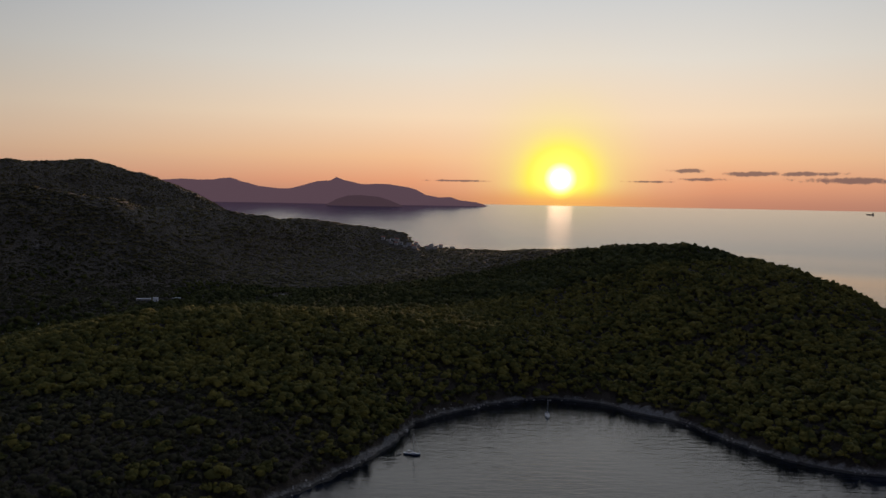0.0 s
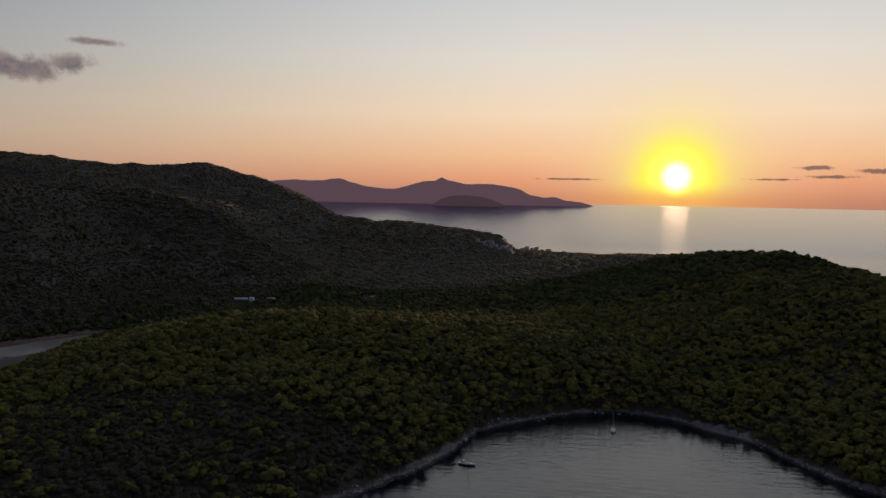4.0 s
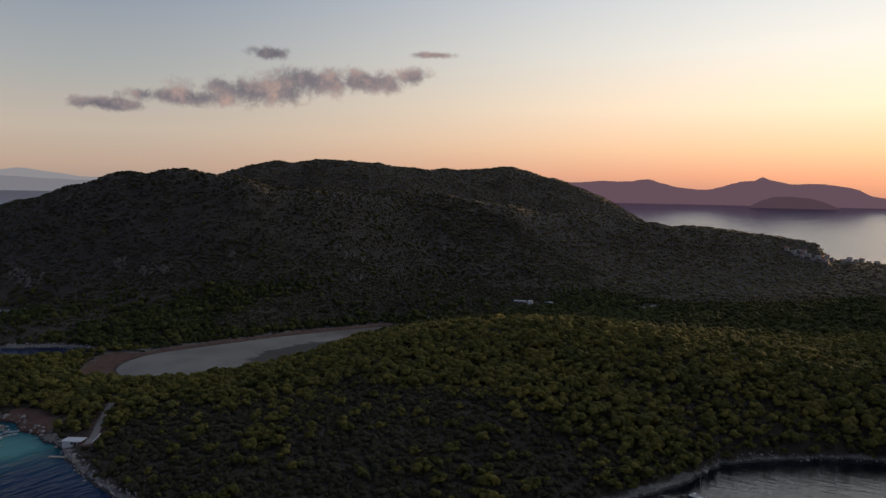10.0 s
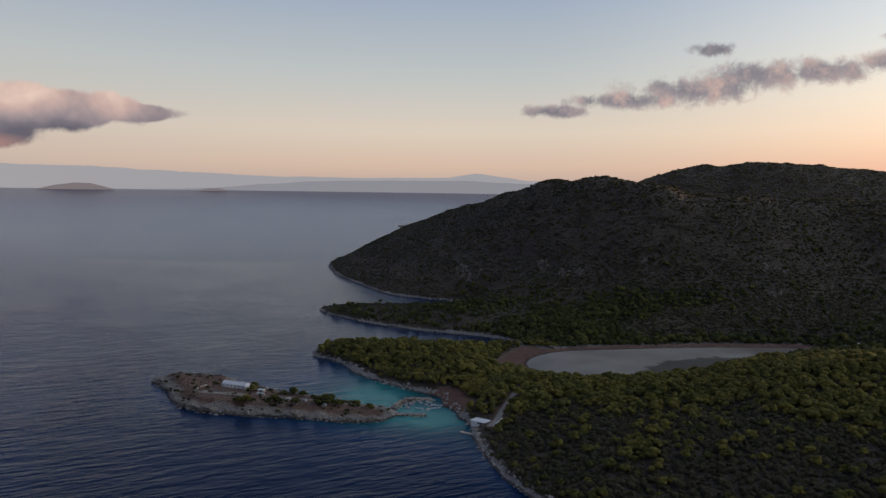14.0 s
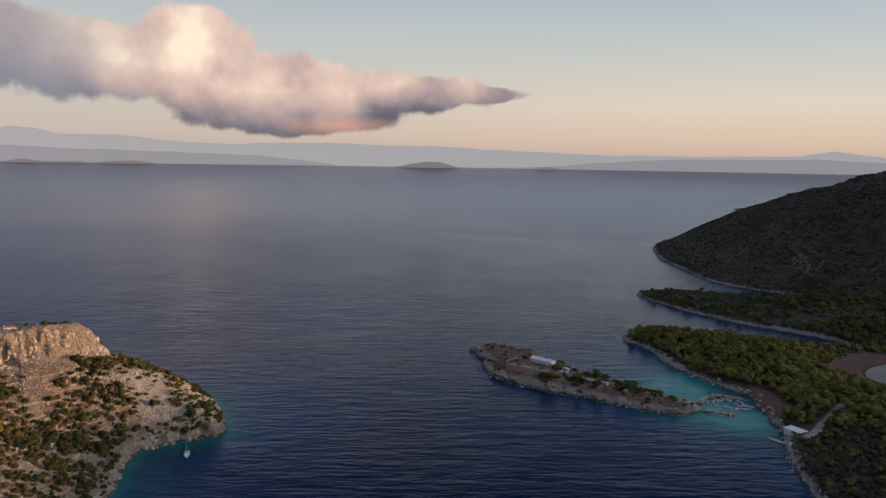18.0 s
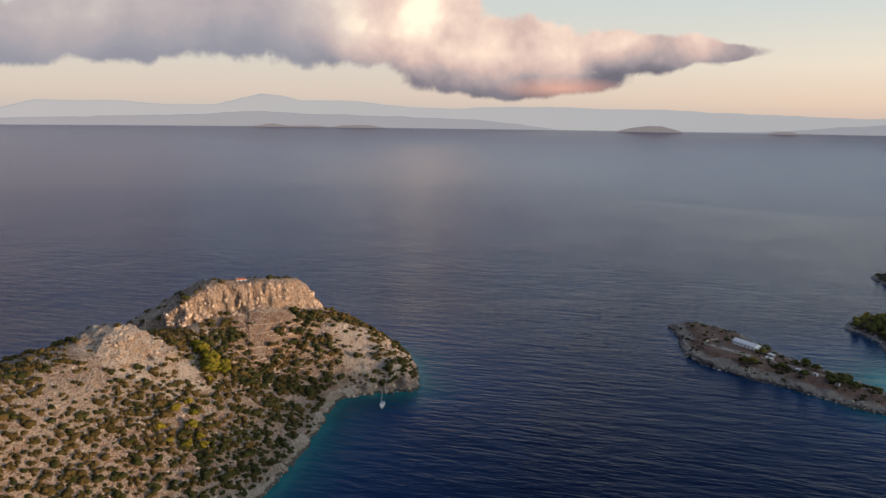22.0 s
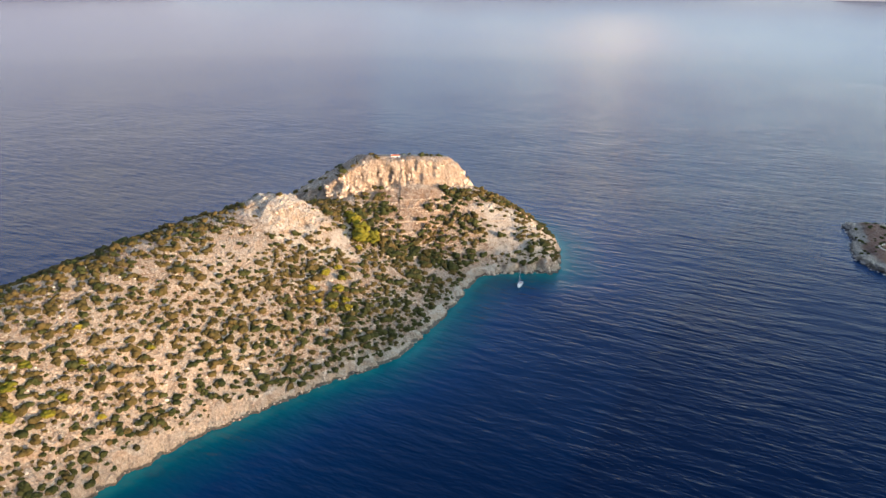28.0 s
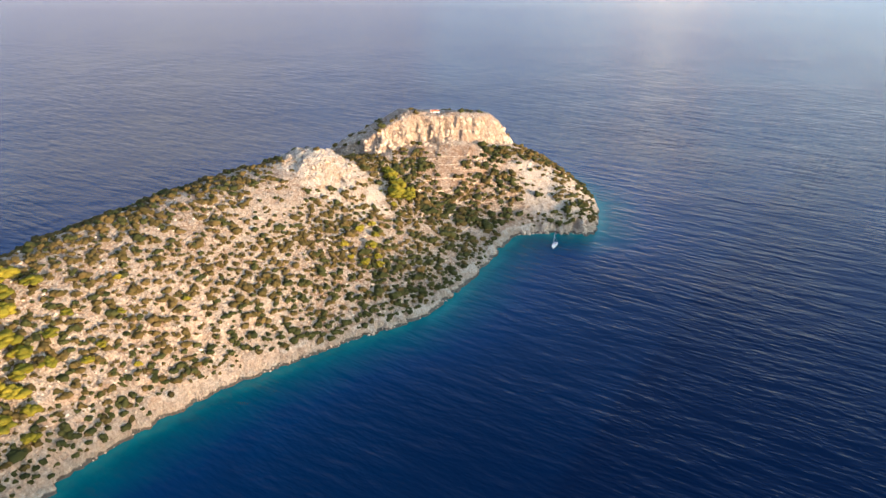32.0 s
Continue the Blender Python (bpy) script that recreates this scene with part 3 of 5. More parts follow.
def lumpy(X, Y, size, seed, octaves=4, gain=0.5):
    """Smooth noise from -1 to 1, with the given largest size."""
    out, amp, total = np.zeros(np.shape(X)), 1.0, 0.0
    for o in range(octaves):
        u, v = X / size + 17.3 * o, Y / size + 9.1 * o
        i, j = np.floor(u), np.floor(v)
        fu, fv = u - i, v - j
        fu, fv = fu * fu * (3 - 2 * fu), fv * fv * (3 - 2 * fv)
        a, b, c, d = hashed(i, j, seed), hashed(i + 1, j, seed), hashed(i, j + 1, seed), hashed(i + 1, j + 1, seed)
        out = out + amp * (2 * (a + (b - a) * fu + (c - a) * fv + (a - b - c + d) * fu * fv) - 1)
        total, amp, size = total + amp, amp * gain, size * 0.47
    return out / total


def step(x, a, b):
    t = np.clip((x - a) / (b - a), 0, 1)
    return t * t * (3 - 2 * t)


def sea_level(X, Y):
    """The sheet is flat near by and lifts towards its rim, which stands in for the far horizon."""
    dx, dy = np.asarray(X, float) - 90, np.asarray(Y, float) - 50
    r, a = np.hypot(dx, dy), np.degrees(np.arctan2(-dx, dy))
    rim = np.interp(a, [-180, -30, 5, 25, 55, 75, 95, 120, 150, 180], [170, 140, 143, 150, 163, 172, 180, 190, 190, 170])
    hidden = np.interp(r, [2050, 2500, 4850], [0, 0.12, 1.0])
    beyond = np.clip((r - 2050) / 2800, 0, 1) ** 1.2
    open_sea = np.clip((r - 900) / 3950, 0, 1) ** 1.25
    beyond = hidden + (beyond - hidden) * step(a, 30, 60)
    w = step(a, 74, 104) + step(-a, 50, 80)
    return rim * (beyond + (open_sea - beyond) * w)


COAST = {"main": curve_through(MAIN_COAST), "islet": curve_through(ISLET_COAST), "pen": curve_through(PEN_COAST)}
LAKE = curve_through(LAKE_SHORE)
MESA_LINE = curve_through(MESA)


def height_main(X, Y):
    d = inside_distance(X, Y, COAST["main"]) + 5 * lumpy(X, Y, 45, 3) + 2.5 * lumpy(X, Y, 12, 4, 2)
    g = np.zeros(X.shape)
    for w, pts in RIDGES:
        g = g + ridge_height(X, Y, w, pts) ** 4
    g = g**0.25
    base = 5 + 6 * step(Y, 700, 1150) + 16 * step(X, -300, 100) * step(Y, 650, 800)
    h = np.maximum(g, 0) + base * np.exp(-g / 40)
    h = h * (1 + 0.10 * lumpy(X, Y, 260, 1, 4)) + step(g, 30, 120) * (9 * lumpy(X, Y, 120, 2, 3) + 2.5 * lumpy(X, Y, 22, 12, 3))
    h = h * (1 - np.exp(-np.maximum(d, 0) / 55)) + 3.6 * step(d, -1, 8) + (0.9 + 0.4 * step(h, 10, 40)) * lumpy(X, Y, 14, 5, 3) * step(d, 0, 10)
    lake = inside_distance(X, Y, LAKE)
    h = np.where(d > 0, 1.2 + (np.maximum(h, 1.2) - 1.2) * (0.03 + 0.97 * step(-lake, 12, 90)), np.maximum(-9, d * 0.6 + 0.2))
    h = np.where(d > 0, h - 1.1 * step(lake, -3, 4), h)
    return h + sea_level(X, Y) * np.exp(-np.maximum(h, 0) / 45)


CAUSEWAYS = [([(-526, 303, 1), (-535, 310, 1), (-541, 317, 1), (-544, 332, 1), (-542, 341, 1), (-538, 347, 1)], 3.4), ([(-519, 294, 1), (-506, 297, 1), (-501, 307, 1), (-494, 320, 1)], 3.0)]


def height_islet(X, Y):
    d = inside_distance(X, Y, COAST["islet"]) + 3 * lumpy(X, Y, 22, 6, 3)
    for line, half in (CAUSEWAYS[0], CAUSEWAYS[1]):
        d = np.maximum(d, half - line_distance(X, Y, line) + 1.3 * lumpy(X, Y, 6, 16, 2))
    west = step(-X, 500, 590)
    h = (2.6 + 1.2 * west) * step(d, -0.5, 3.5) + (1.8 + 2.6 * west) * step(d, 5, 24) + 3.2 * lumpy(X, Y, 10, 7, 4) * step(d, 0, 6) * (1 - 0.75 * step(d, 16, 26))
    return np.where(d > 0, h, np.maximum(-9, d * 0.5))


def height_pen(X, Y):
    d = inside_distance(X, Y, COAST["pen"]) + 1.6 * lumpy(X, Y, 28, 8, 3) + 1.5 * lumpy(X, Y, 7, 18, 2)
    g = np.zeros(X.shape)
    for w, pts in PEN_RIDGES:
        g = g + ridge_height(X, Y, w, pts) ** 3
    g = g ** (1 / 3.0)
    h = (g + 5) * (1 - np.exp(-np.maximum(d, 0) / (36 - 15 * step(-X, 405, 450)))) + 3.4 * step(d, -1, 6)
    h = h * (1 + 0.05 * lumpy(X, Y, 70, 9, 3)) + 1.1 * lumpy(X, Y, 16, 10, 4) * step(d, 0, 8)
    # the table of rock, higher in the middle and tilted down to the back and to the gully
    m = inside_distance(X, Y, MESA_LINE) + 3.5 * lumpy(X, Y, 24, 11, 3) - 2.4 * np.abs(lumpy(X, Y, 9, 17, 2))
    u, v = (X + 445) * 0.75 - (Y + 304) * 0.66, -(X + 445) * 0.66 - (Y + 304) * 0.75
    top = 89.0 - 0.18 * np.maximum(v + 36, 0) - 0.5 * np.maximum(u, 0) - 0.075 * np.maximum(-u, 0) - 0.8 * np.maximum(-u - 80, 0) - 0.22 * np.maximum(v - 16, 0) + 1.0 * lumpy(X, Y, 14, 14, 3)
    # a hollow in the rim holds the chapel
    top = top - 3.4 * np.exp(-((X + 452) ** 2 + (Y + 272) ** 2) / 110)
    face = 0.84 * np.clip((m - 1) / 9, 0, 1) + 0.16 * np.clip((m - 10) / 7, 0, 1)
    h = h + np.maximum(top - h, 0) * face
    # the pale knob at the end of the long ridge
    k = np.hypot((X + 297) / 27, (Y + 283) / 44)
    h = h + 9.5 * step(1.3 - k + 0.3 * lumpy(X, Y, 16, 15, 3), 0, 1.05) + 3.4 * np.abs(lumpy(X, Y, 9, 19, 4, 0.6)) * step(1.25 - k, 0, 0.3)
    return np.where(d > 0, h, np.maximum(-9, d * 0.55))


def link_mesh(name, verts, faces, mat, smooth=True, parent=None):
    me = bpy.data.meshes.new(name)
    verts, faces = np.asarray(verts, np.float32), np.asarray(faces, np.int32)
    k = faces.shape[1]
    me.vertices.add(len(verts))
    me.vertices.foreach_set("co", verts.ravel())
    me.loops.add(faces.size)
    me.loops.foreach_set("vertex_index", faces.ravel())
    me.polygons.add(len(faces))
    me.polygons.foreach_set("loop_start", np.arange(0, faces.size, k, dtype=np.int32))
    me.polygons.foreach_set("use_smooth", np.full(len(faces), smooth))
    me.update(calc_edges=True)
    me.validate()
    me.materials.append(mat)
    ob = new(name, me)
    if parent:
        ob.parent = parent
    return ob


def spans(*pieces):
    """Grid lines: (start, end, spacing) one after another."""
    return np.unique(np.concatenate([np.linspace(a, b, max(2, int(round((b - a) / s)) + 1)) for a, b, s in pieces]).round(3))


def crumble(X, Y, Z, gx, gy, crag):
    """Steep faces are broken into buttresses and clefts."""
    k = np.maximum(np.hypot(gx, gy), 1e-3)
    ribs = 1 - 2.6 * np.abs(lumpy(X, Y, 11, 21, 3, 0.6))
    n = crag * step(k, 0.55, 1.3) * (0.75 * ribs + 0.8 * lumpy(X + 0.4 * Z, Y + 0.9 * Z, 6, 22, 3, 0.6) - 0.45)
    return X - n * gx / k, Y - n * gy / k, Z + 0.3 * n


def settle(X, Y, height, crag, gap):
    """Points of the plan brought onto the broken ground."""
    X, Y = np.asarray(X, float), np.asarray(Y, float)
    gx = (height(X + gap, Y) - height(X - gap, Y)) / (2 * gap)
    gy = (height(X, Y + gap) - height(X, Y - gap)) / (2 * gap)
    return crumble(X, Y, height(X, Y), gx, gy, crag)


def sheet(name, xs, ys, height, mat, keep=None, crag=0.0, marks=None, pale=None, stony=None):
    X, Y = np.meshgrid(xs, ys)
    Z = height(X, Y)
    flat = (X, Y, Z - sea_level(X, Y))
    if crag:
        gy, gx = np.gradient(Z, ys, xs)
        X, Y, Z = crumble(X, Y, Z, gx, gy, crag)
    nx, ny = len(xs), len(ys)
    i = (np.arange(ny - 1)[:, None] * nx + np.arange(nx - 1)[None]).ravel()
    faces = np.stack([i, i + 1, i + nx + 1, i + nx], 1)
    if keep is not None:
        rel = flat[2].ravel()
        faces = faces[rel[faces].max(1) > keep]
        used = np.unique(faces)
        remap = np.zeros(nx * ny, np.int64)
        remap[used] = np.arange(len(used))
        verts = np.stack([X.ravel(), Y.ravel(), Z.ravel()], 1)[used]
        ob = link_mesh(name, verts, remap[faces], mat)
        for key, made in (("bare", marks), ("pale", pale), ("stony", stony)):
            if made:
                ob.data.attributes.new(key, "FLOAT", "POINT").data.foreach_set("value", made(*flat[:2]).ravel()[used].astype(np.float32))
        return ob
    return link_mesh(name, np.stack([X.ravel(), Y.ravel(), Z.ravel()], 1), faces, mat)


ROAD = [(-426, 350), (-436, 362), (-452, 377), (-472, 396), (-490, 416), (-496, 450)]
BEACH_LINE = [(-545, 364), (-522, 362), (-500, 357), (-494, 352)]


def bare_main(X, Y):
    """Where the red-brown earth lies open: round the lake, on the beach and on the tracks."""
    lake = inside_distance(X, Y, LAKE) + 7 * lumpy(X, Y, 30, 31, 3)
    m = step(lake, -22, -13)
    m = np.maximum(m, step(-line_distance(X, Y, BEACH_LINE) + 2 * lumpy(X, Y, 10, 32, 2), -16, -11))
    m = np.maximum(m, step(-line_distance(X, Y, [(-690, 560), (-660, 520), (-630, 490)]), -22, -10))
    return np.maximum(m, 0.8 * step(-line_distance(X, Y, ROAD), -4.5, -3))


def bare_islet(X, Y):
    """Trodden red-brown earth on top of the islet."""
    d = inside_distance(X, Y, COAST["islet"]) + 5 * lumpy(X, Y, 14, 34, 3)
    return 0.85 * step(d, 10, 17)


def bare_pen(X, Y):
    """The rust-red earth of the old terraces below the cliff."""
    m = step(1.25 - np.hypot((X + 425) / 72, (Y + 222) / 58) + 0.8 * lumpy(X, Y, 18, 33, 3), 0.0, 1.0)
    return 0.8 * m * step(-inside_distance(X, Y, MESA_LINE), 2, 8)


def pale_main(X, Y):
    """Washed limestone along the shore."""
    m = step(-inside_distance(X, Y, COAST["main"]) + 3 * lumpy(X, Y, 40, 35, 2), -6, -2.5)
    return m * (1 - 0.8 * step(X, -230, -150) * step(lumpy(X, Y, 30, 41, 2), -0.15, 0.1))


def stony_main(X, Y):
    """The open slopes of the big hill and of the ridge behind it."""
    return step(height_main(X, Y), 25, 60) * step(-X, 420, 520) * step(Y, 560, 660)


def pale_islet(X, Y):
    return step(-inside_distance(X, Y, COAST["islet"]) + 4 * lumpy(X, Y, 18, 36, 2), -20, -11)


def pale_pen(X, Y):
    """Bare rock: the washed shore, the cape and the knob."""
    d = inside_distance(X, Y, COAST["pen"])
    m = step(-d + 2 * lumpy(X, Y, 30, 37, 2), -8, -4)
    cape = step(1.2 - np.hypot((X + 468) / 46, (Y + 148) / 52) + 0.3 * lumpy(X, Y, 16, 38, 3), 0, 0.4)
    knob = step(1.25 - np.hypot((X + 300) / 34, (Y + 268) / 46) + 0.35 * lumpy(X, Y, 14, 39, 3), 0, 0.4)
    return np.maximum(m, 0.6 * np.maximum(cape, knob))


tagged(sheet("ground_island", spans((-3400, -2000, 28), (-2000, -900, 11), (-900, 100, 5), (100, 560, 8)),
                           spans((270, 760, 5), (760, 1300, 9), (1300, 3100, 22)), height_main, GROUND_MAIN, -7.5, 4.0, bare_main, pale_main, stony_main),
                     "dark scrub-covered limestone ground of the large island", "ground", kind="structure")
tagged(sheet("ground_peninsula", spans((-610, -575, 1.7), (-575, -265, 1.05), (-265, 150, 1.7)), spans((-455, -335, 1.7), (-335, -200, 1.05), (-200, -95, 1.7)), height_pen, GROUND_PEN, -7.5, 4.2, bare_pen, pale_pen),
                    "pale pink limestone ground of the rocky peninsula", "ground", kind="structure")
islet_ground = tagged(sheet("ground_islet", spans((-760, -475, 1.3)), spans((85, 365, 1.3)), height_islet, GROUND_ISLET, -7.5, 4.5, bare_islet, pale_islet),
                      "low grey limestone ground of the small islet", "ground", kind="structure")


def build_sea():
    xs = spans((-4800, -2000, 100), (-2000, -1100, 25), (-1100, 560, 9), (560, 1000, 50), (1000, 5000, 130))
    ys = spans((-4900, -1000, 130), (-1000, -460, 40), (-460, 720, 9), (720, 1500, 40), (1500, 4900, 90))
    X, Y = np.meshgrid(xs, ys)
    r = np.hypot(X - 90, Y - 50)
    nx, ny = len(xs), len(ys)
    # fold the outer corners in to a round rim
    k = np.where(r > 4840, 4840 / np.maximum(r, 1), 1.0)
    X, Y = 90 + (X - 90) * k, 50 + (Y - 50) * k
    i = (np.arange(ny - 1)[:, None] * nx + np.arange(nx - 1)[None]).ravel()
    faces = np.stack([i, i + 1, i + nx + 1, i + nx], 1)
    rr = r.ravel()
    faces = faces[rr[faces].min(1) < 4840]
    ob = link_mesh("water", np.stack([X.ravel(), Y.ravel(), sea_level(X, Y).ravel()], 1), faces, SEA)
    d = np.maximum(np.maximum(inside_distance(X, Y, COAST["main"]), inside_distance(X, Y, COAST["pen"])), inside_distance(X, Y, COAST["islet"]))
    bay = np.exp(-np.maximum(0, np.hypot((X + 575) / 1.6, (Y - 300)) - 14) / 38.0) + 0.8 * np.exp(-np.maximum(0, np.hypot(X + 482, Y - 322) - 12) / 28.0)
    off = np.maximum(-d - 2, 0) * (1 + 0.25 * lumpy(X, Y, 60, 71, 2))
    band = np.where(Y < 0, 0.40 * np.exp(-off / 20) + 0.26 * np.exp(-off / 75), 0.16 * np.exp(-off / 15))
    s = np.clip(band * (1 - 0.85 * step(X, -330, -240) * (Y > 0)) + 0.95 * bay, 0, 1)
    # far grows with distance from the middle of the camera's path
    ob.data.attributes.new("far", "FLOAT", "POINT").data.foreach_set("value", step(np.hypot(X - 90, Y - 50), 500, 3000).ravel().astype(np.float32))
    turn = np.degrees(np.arctan2(90 - X, Y - 50))
    lee = (1 - step(turn, -6, 2)) * step(turn, -70, -50)
    ob.data.attributes.new("lee", "FLOAT", "POINT").data.foreach_set("value", lee.ravel().astype(np.float32))
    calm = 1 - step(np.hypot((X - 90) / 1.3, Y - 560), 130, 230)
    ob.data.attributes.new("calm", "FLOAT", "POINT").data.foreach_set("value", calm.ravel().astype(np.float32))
    ob.data.attributes.new("shallow", "FLOAT", "POINT").data.foreach_set("value", s.ravel().astype(np.float32))
    return tagged(ob, "calm dark blue sea, turquoise in the shallows", "sea", kind="structure")


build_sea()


def part(name, bm, mat, parent, label=""):
    me = bpy.data.meshes.new(name)
    bm.to_mesh(me)
    bm.free()
    me.materials.append(mat)
    ob = new(name, me)
    ob.parent = parent
    return tagged(ob, label)


# ---- far land across the water ----
def far_ridge(name, mat, label, r, depth, eye, base, profile, rough=0.09, n=240):
    """A ridge seen across the sea: profile is turn and height in degrees, seen from the given eye height."""
    turn, up = np.array(profile, float).T
    order = np.argsort(turn)
    a = np.linspace(turn.min(), turn.max(), n)
    top = np.interp(a, turn[order], up[order])
    top = top + rough * lumpy(a, a * 0, 1.4, 41, 5, 0.65) * step(top - base, 0.02, 0.3)
    rows = np.array([0.0, 0.25, 0.5, 0.75, 1.0, 1.3])
    lift = np.array([0.0, 0.42, 0.75, 0.93, 1.0, 0.2])
    A, R = np.meshgrid(np.radians(a), r + depth * rows)
    bz = eye + np.tan(np.radians(base)) * (r + depth) - 10
    Z = bz + (eye + np.tan(np.radians(top))[None] * R - bz) * lift[:, None] * (1 + 0.10 * lumpy(A * 300, R, 6, 42, 3) * (lift[:, None] < 0.99))
    X, Y = 60 - np.sin(A) * R, 20 + np.cos(A) * R
    i = (np.arange(len(rows) - 1)[:, None] * n + np.arange(n - 1)[None]).ravel()
    ob = link_mesh(name, np.stack([X.ravel(), Y.ravel(), Z.ravel()], 1), np.stack([i, i + 1, i + n + 1, i + n], 1), mat)
    return tagged(ob, label, "far island", kind="structure")


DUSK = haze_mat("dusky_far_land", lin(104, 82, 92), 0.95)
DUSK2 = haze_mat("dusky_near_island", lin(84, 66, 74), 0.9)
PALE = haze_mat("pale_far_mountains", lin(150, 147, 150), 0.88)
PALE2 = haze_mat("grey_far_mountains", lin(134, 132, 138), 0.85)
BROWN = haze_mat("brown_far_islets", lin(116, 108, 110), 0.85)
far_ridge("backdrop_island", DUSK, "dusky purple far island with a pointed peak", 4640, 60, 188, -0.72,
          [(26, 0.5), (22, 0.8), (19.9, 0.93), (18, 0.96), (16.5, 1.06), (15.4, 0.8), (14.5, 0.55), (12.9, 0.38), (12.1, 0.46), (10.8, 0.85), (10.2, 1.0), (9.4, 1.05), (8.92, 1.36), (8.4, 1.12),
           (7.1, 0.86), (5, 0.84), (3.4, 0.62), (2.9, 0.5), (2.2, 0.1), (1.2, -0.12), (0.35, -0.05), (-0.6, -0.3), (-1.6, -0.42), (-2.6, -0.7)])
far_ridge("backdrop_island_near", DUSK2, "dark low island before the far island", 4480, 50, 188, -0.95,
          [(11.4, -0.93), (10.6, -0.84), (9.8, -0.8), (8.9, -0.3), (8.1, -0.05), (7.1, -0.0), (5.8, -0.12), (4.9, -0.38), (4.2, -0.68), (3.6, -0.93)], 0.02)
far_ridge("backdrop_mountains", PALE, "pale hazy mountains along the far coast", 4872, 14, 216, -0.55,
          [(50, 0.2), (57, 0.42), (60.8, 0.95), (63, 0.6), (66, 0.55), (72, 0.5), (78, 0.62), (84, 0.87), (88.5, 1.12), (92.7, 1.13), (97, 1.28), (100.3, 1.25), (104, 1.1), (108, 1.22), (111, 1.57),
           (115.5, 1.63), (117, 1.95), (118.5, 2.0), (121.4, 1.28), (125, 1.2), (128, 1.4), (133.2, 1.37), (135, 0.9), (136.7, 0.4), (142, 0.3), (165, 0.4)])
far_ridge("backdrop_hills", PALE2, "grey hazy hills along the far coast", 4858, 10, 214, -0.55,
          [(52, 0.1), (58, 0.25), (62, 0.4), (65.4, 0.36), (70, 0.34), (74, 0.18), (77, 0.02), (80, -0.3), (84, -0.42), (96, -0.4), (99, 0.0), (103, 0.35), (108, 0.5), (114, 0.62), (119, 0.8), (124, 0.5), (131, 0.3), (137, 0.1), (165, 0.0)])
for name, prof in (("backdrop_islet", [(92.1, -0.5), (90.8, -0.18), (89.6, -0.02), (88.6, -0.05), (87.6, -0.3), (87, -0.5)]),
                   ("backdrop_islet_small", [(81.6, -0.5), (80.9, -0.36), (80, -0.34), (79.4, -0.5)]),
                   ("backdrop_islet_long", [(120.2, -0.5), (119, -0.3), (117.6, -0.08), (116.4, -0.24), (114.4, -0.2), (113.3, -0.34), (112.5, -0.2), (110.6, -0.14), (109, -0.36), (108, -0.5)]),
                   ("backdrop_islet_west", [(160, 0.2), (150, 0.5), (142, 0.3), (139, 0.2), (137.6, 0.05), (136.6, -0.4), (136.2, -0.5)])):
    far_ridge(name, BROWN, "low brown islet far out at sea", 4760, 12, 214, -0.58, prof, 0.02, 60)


# ---- plants ----
def ico():
    p = (1 + 5**0.5) / 2
    v = np.array([(-1, p, 0), (1, p, 0), (-1, -p, 0), (1, -p, 0), (0, -1, p), (0, 1, p), (0, -1, -p), (0, 1, -p), (p, 0, -1), (p, 0, 1), (-p, 0, -1), (-p, 0, 1)], float)
    f = np.array([(0, 11, 5), (0, 5, 1), (0, 1, 7), (0, 7, 10), (0, 10, 11), (1, 5, 9), (5, 11, 4), (11, 10, 2), (10, 7, 6), (7, 1, 8),
                  (3, 9, 4), (3, 4, 2), (3, 2, 6), (3, 6, 8), (3, 8, 9), (4, 9, 5), (2, 4, 11), (6, 2, 10), (8, 6, 7), (9, 8, 1)])
    return v / np.linalg.norm(v[0]), f


def split(v, f):
    """One finer step of a ball."""
    v, out, mid = [tuple(p) for p in v], [], {}

    def half(a, b):
        k = (min(a, b), max(a, b))
        if k not in mid:
            p = np.array(v[a]) + np.array(v[b])
            v.append(tuple(p / np.linalg.norm(p)))
            mid[k] = len(v) - 1
        return mid[k]

    for a, b, c in f:
        ab, bc, ca = half(a, b), half(b, c), half(c, a)
        out += [(a, ab, ca), (b, bc, ab), (c, ca, bc), (ab, bc, ca)]
    return np.array(v), np.array(out)


ICO, ICO2 = ico(), split(*ico())
LEAVES = ICO[0], ICO[1][ICO[0][ICO[1]].mean(1)[:, 2] > -0.3]  # clumps are open below


def crown(seed, clumps, wide, tall, low, ball=ICO, clump=(0.2, 0.36)):
    """Many uneven clumps of foliage; wide and tall are the crown's half sizes, low its underside."""
    rng = np.random.default_rng(seed)
    vs, fs, n = [], [], 0
    for k in range(clumps):
        a, u = rng.uniform(0, 2 * np.pi), rng.uniform(0, 1)
        rad = wide * np.sqrt(rng.uniform(0, 1)) * (1 - 0.55 * u)
        s = rng.uniform(*clump) * (1.15 - 0.4 * u)
        v = ball[0] * (1 + rng.uniform(-0.28, 0.28, (len(ball[0]), 1)))
        v = v * (s * rng.uniform(0.85, 1.25), s * rng.uniform(0.85, 1.25), s * rng.uniform(0.6, 0.9))
        vs.append(v + (rad * np.cos(a), rad * np.sin(a), low + tall * u))
        fs.append(ball[1] + n)
        n += len(v)
    return np.concatenate(vs), np.concatenate(fs)


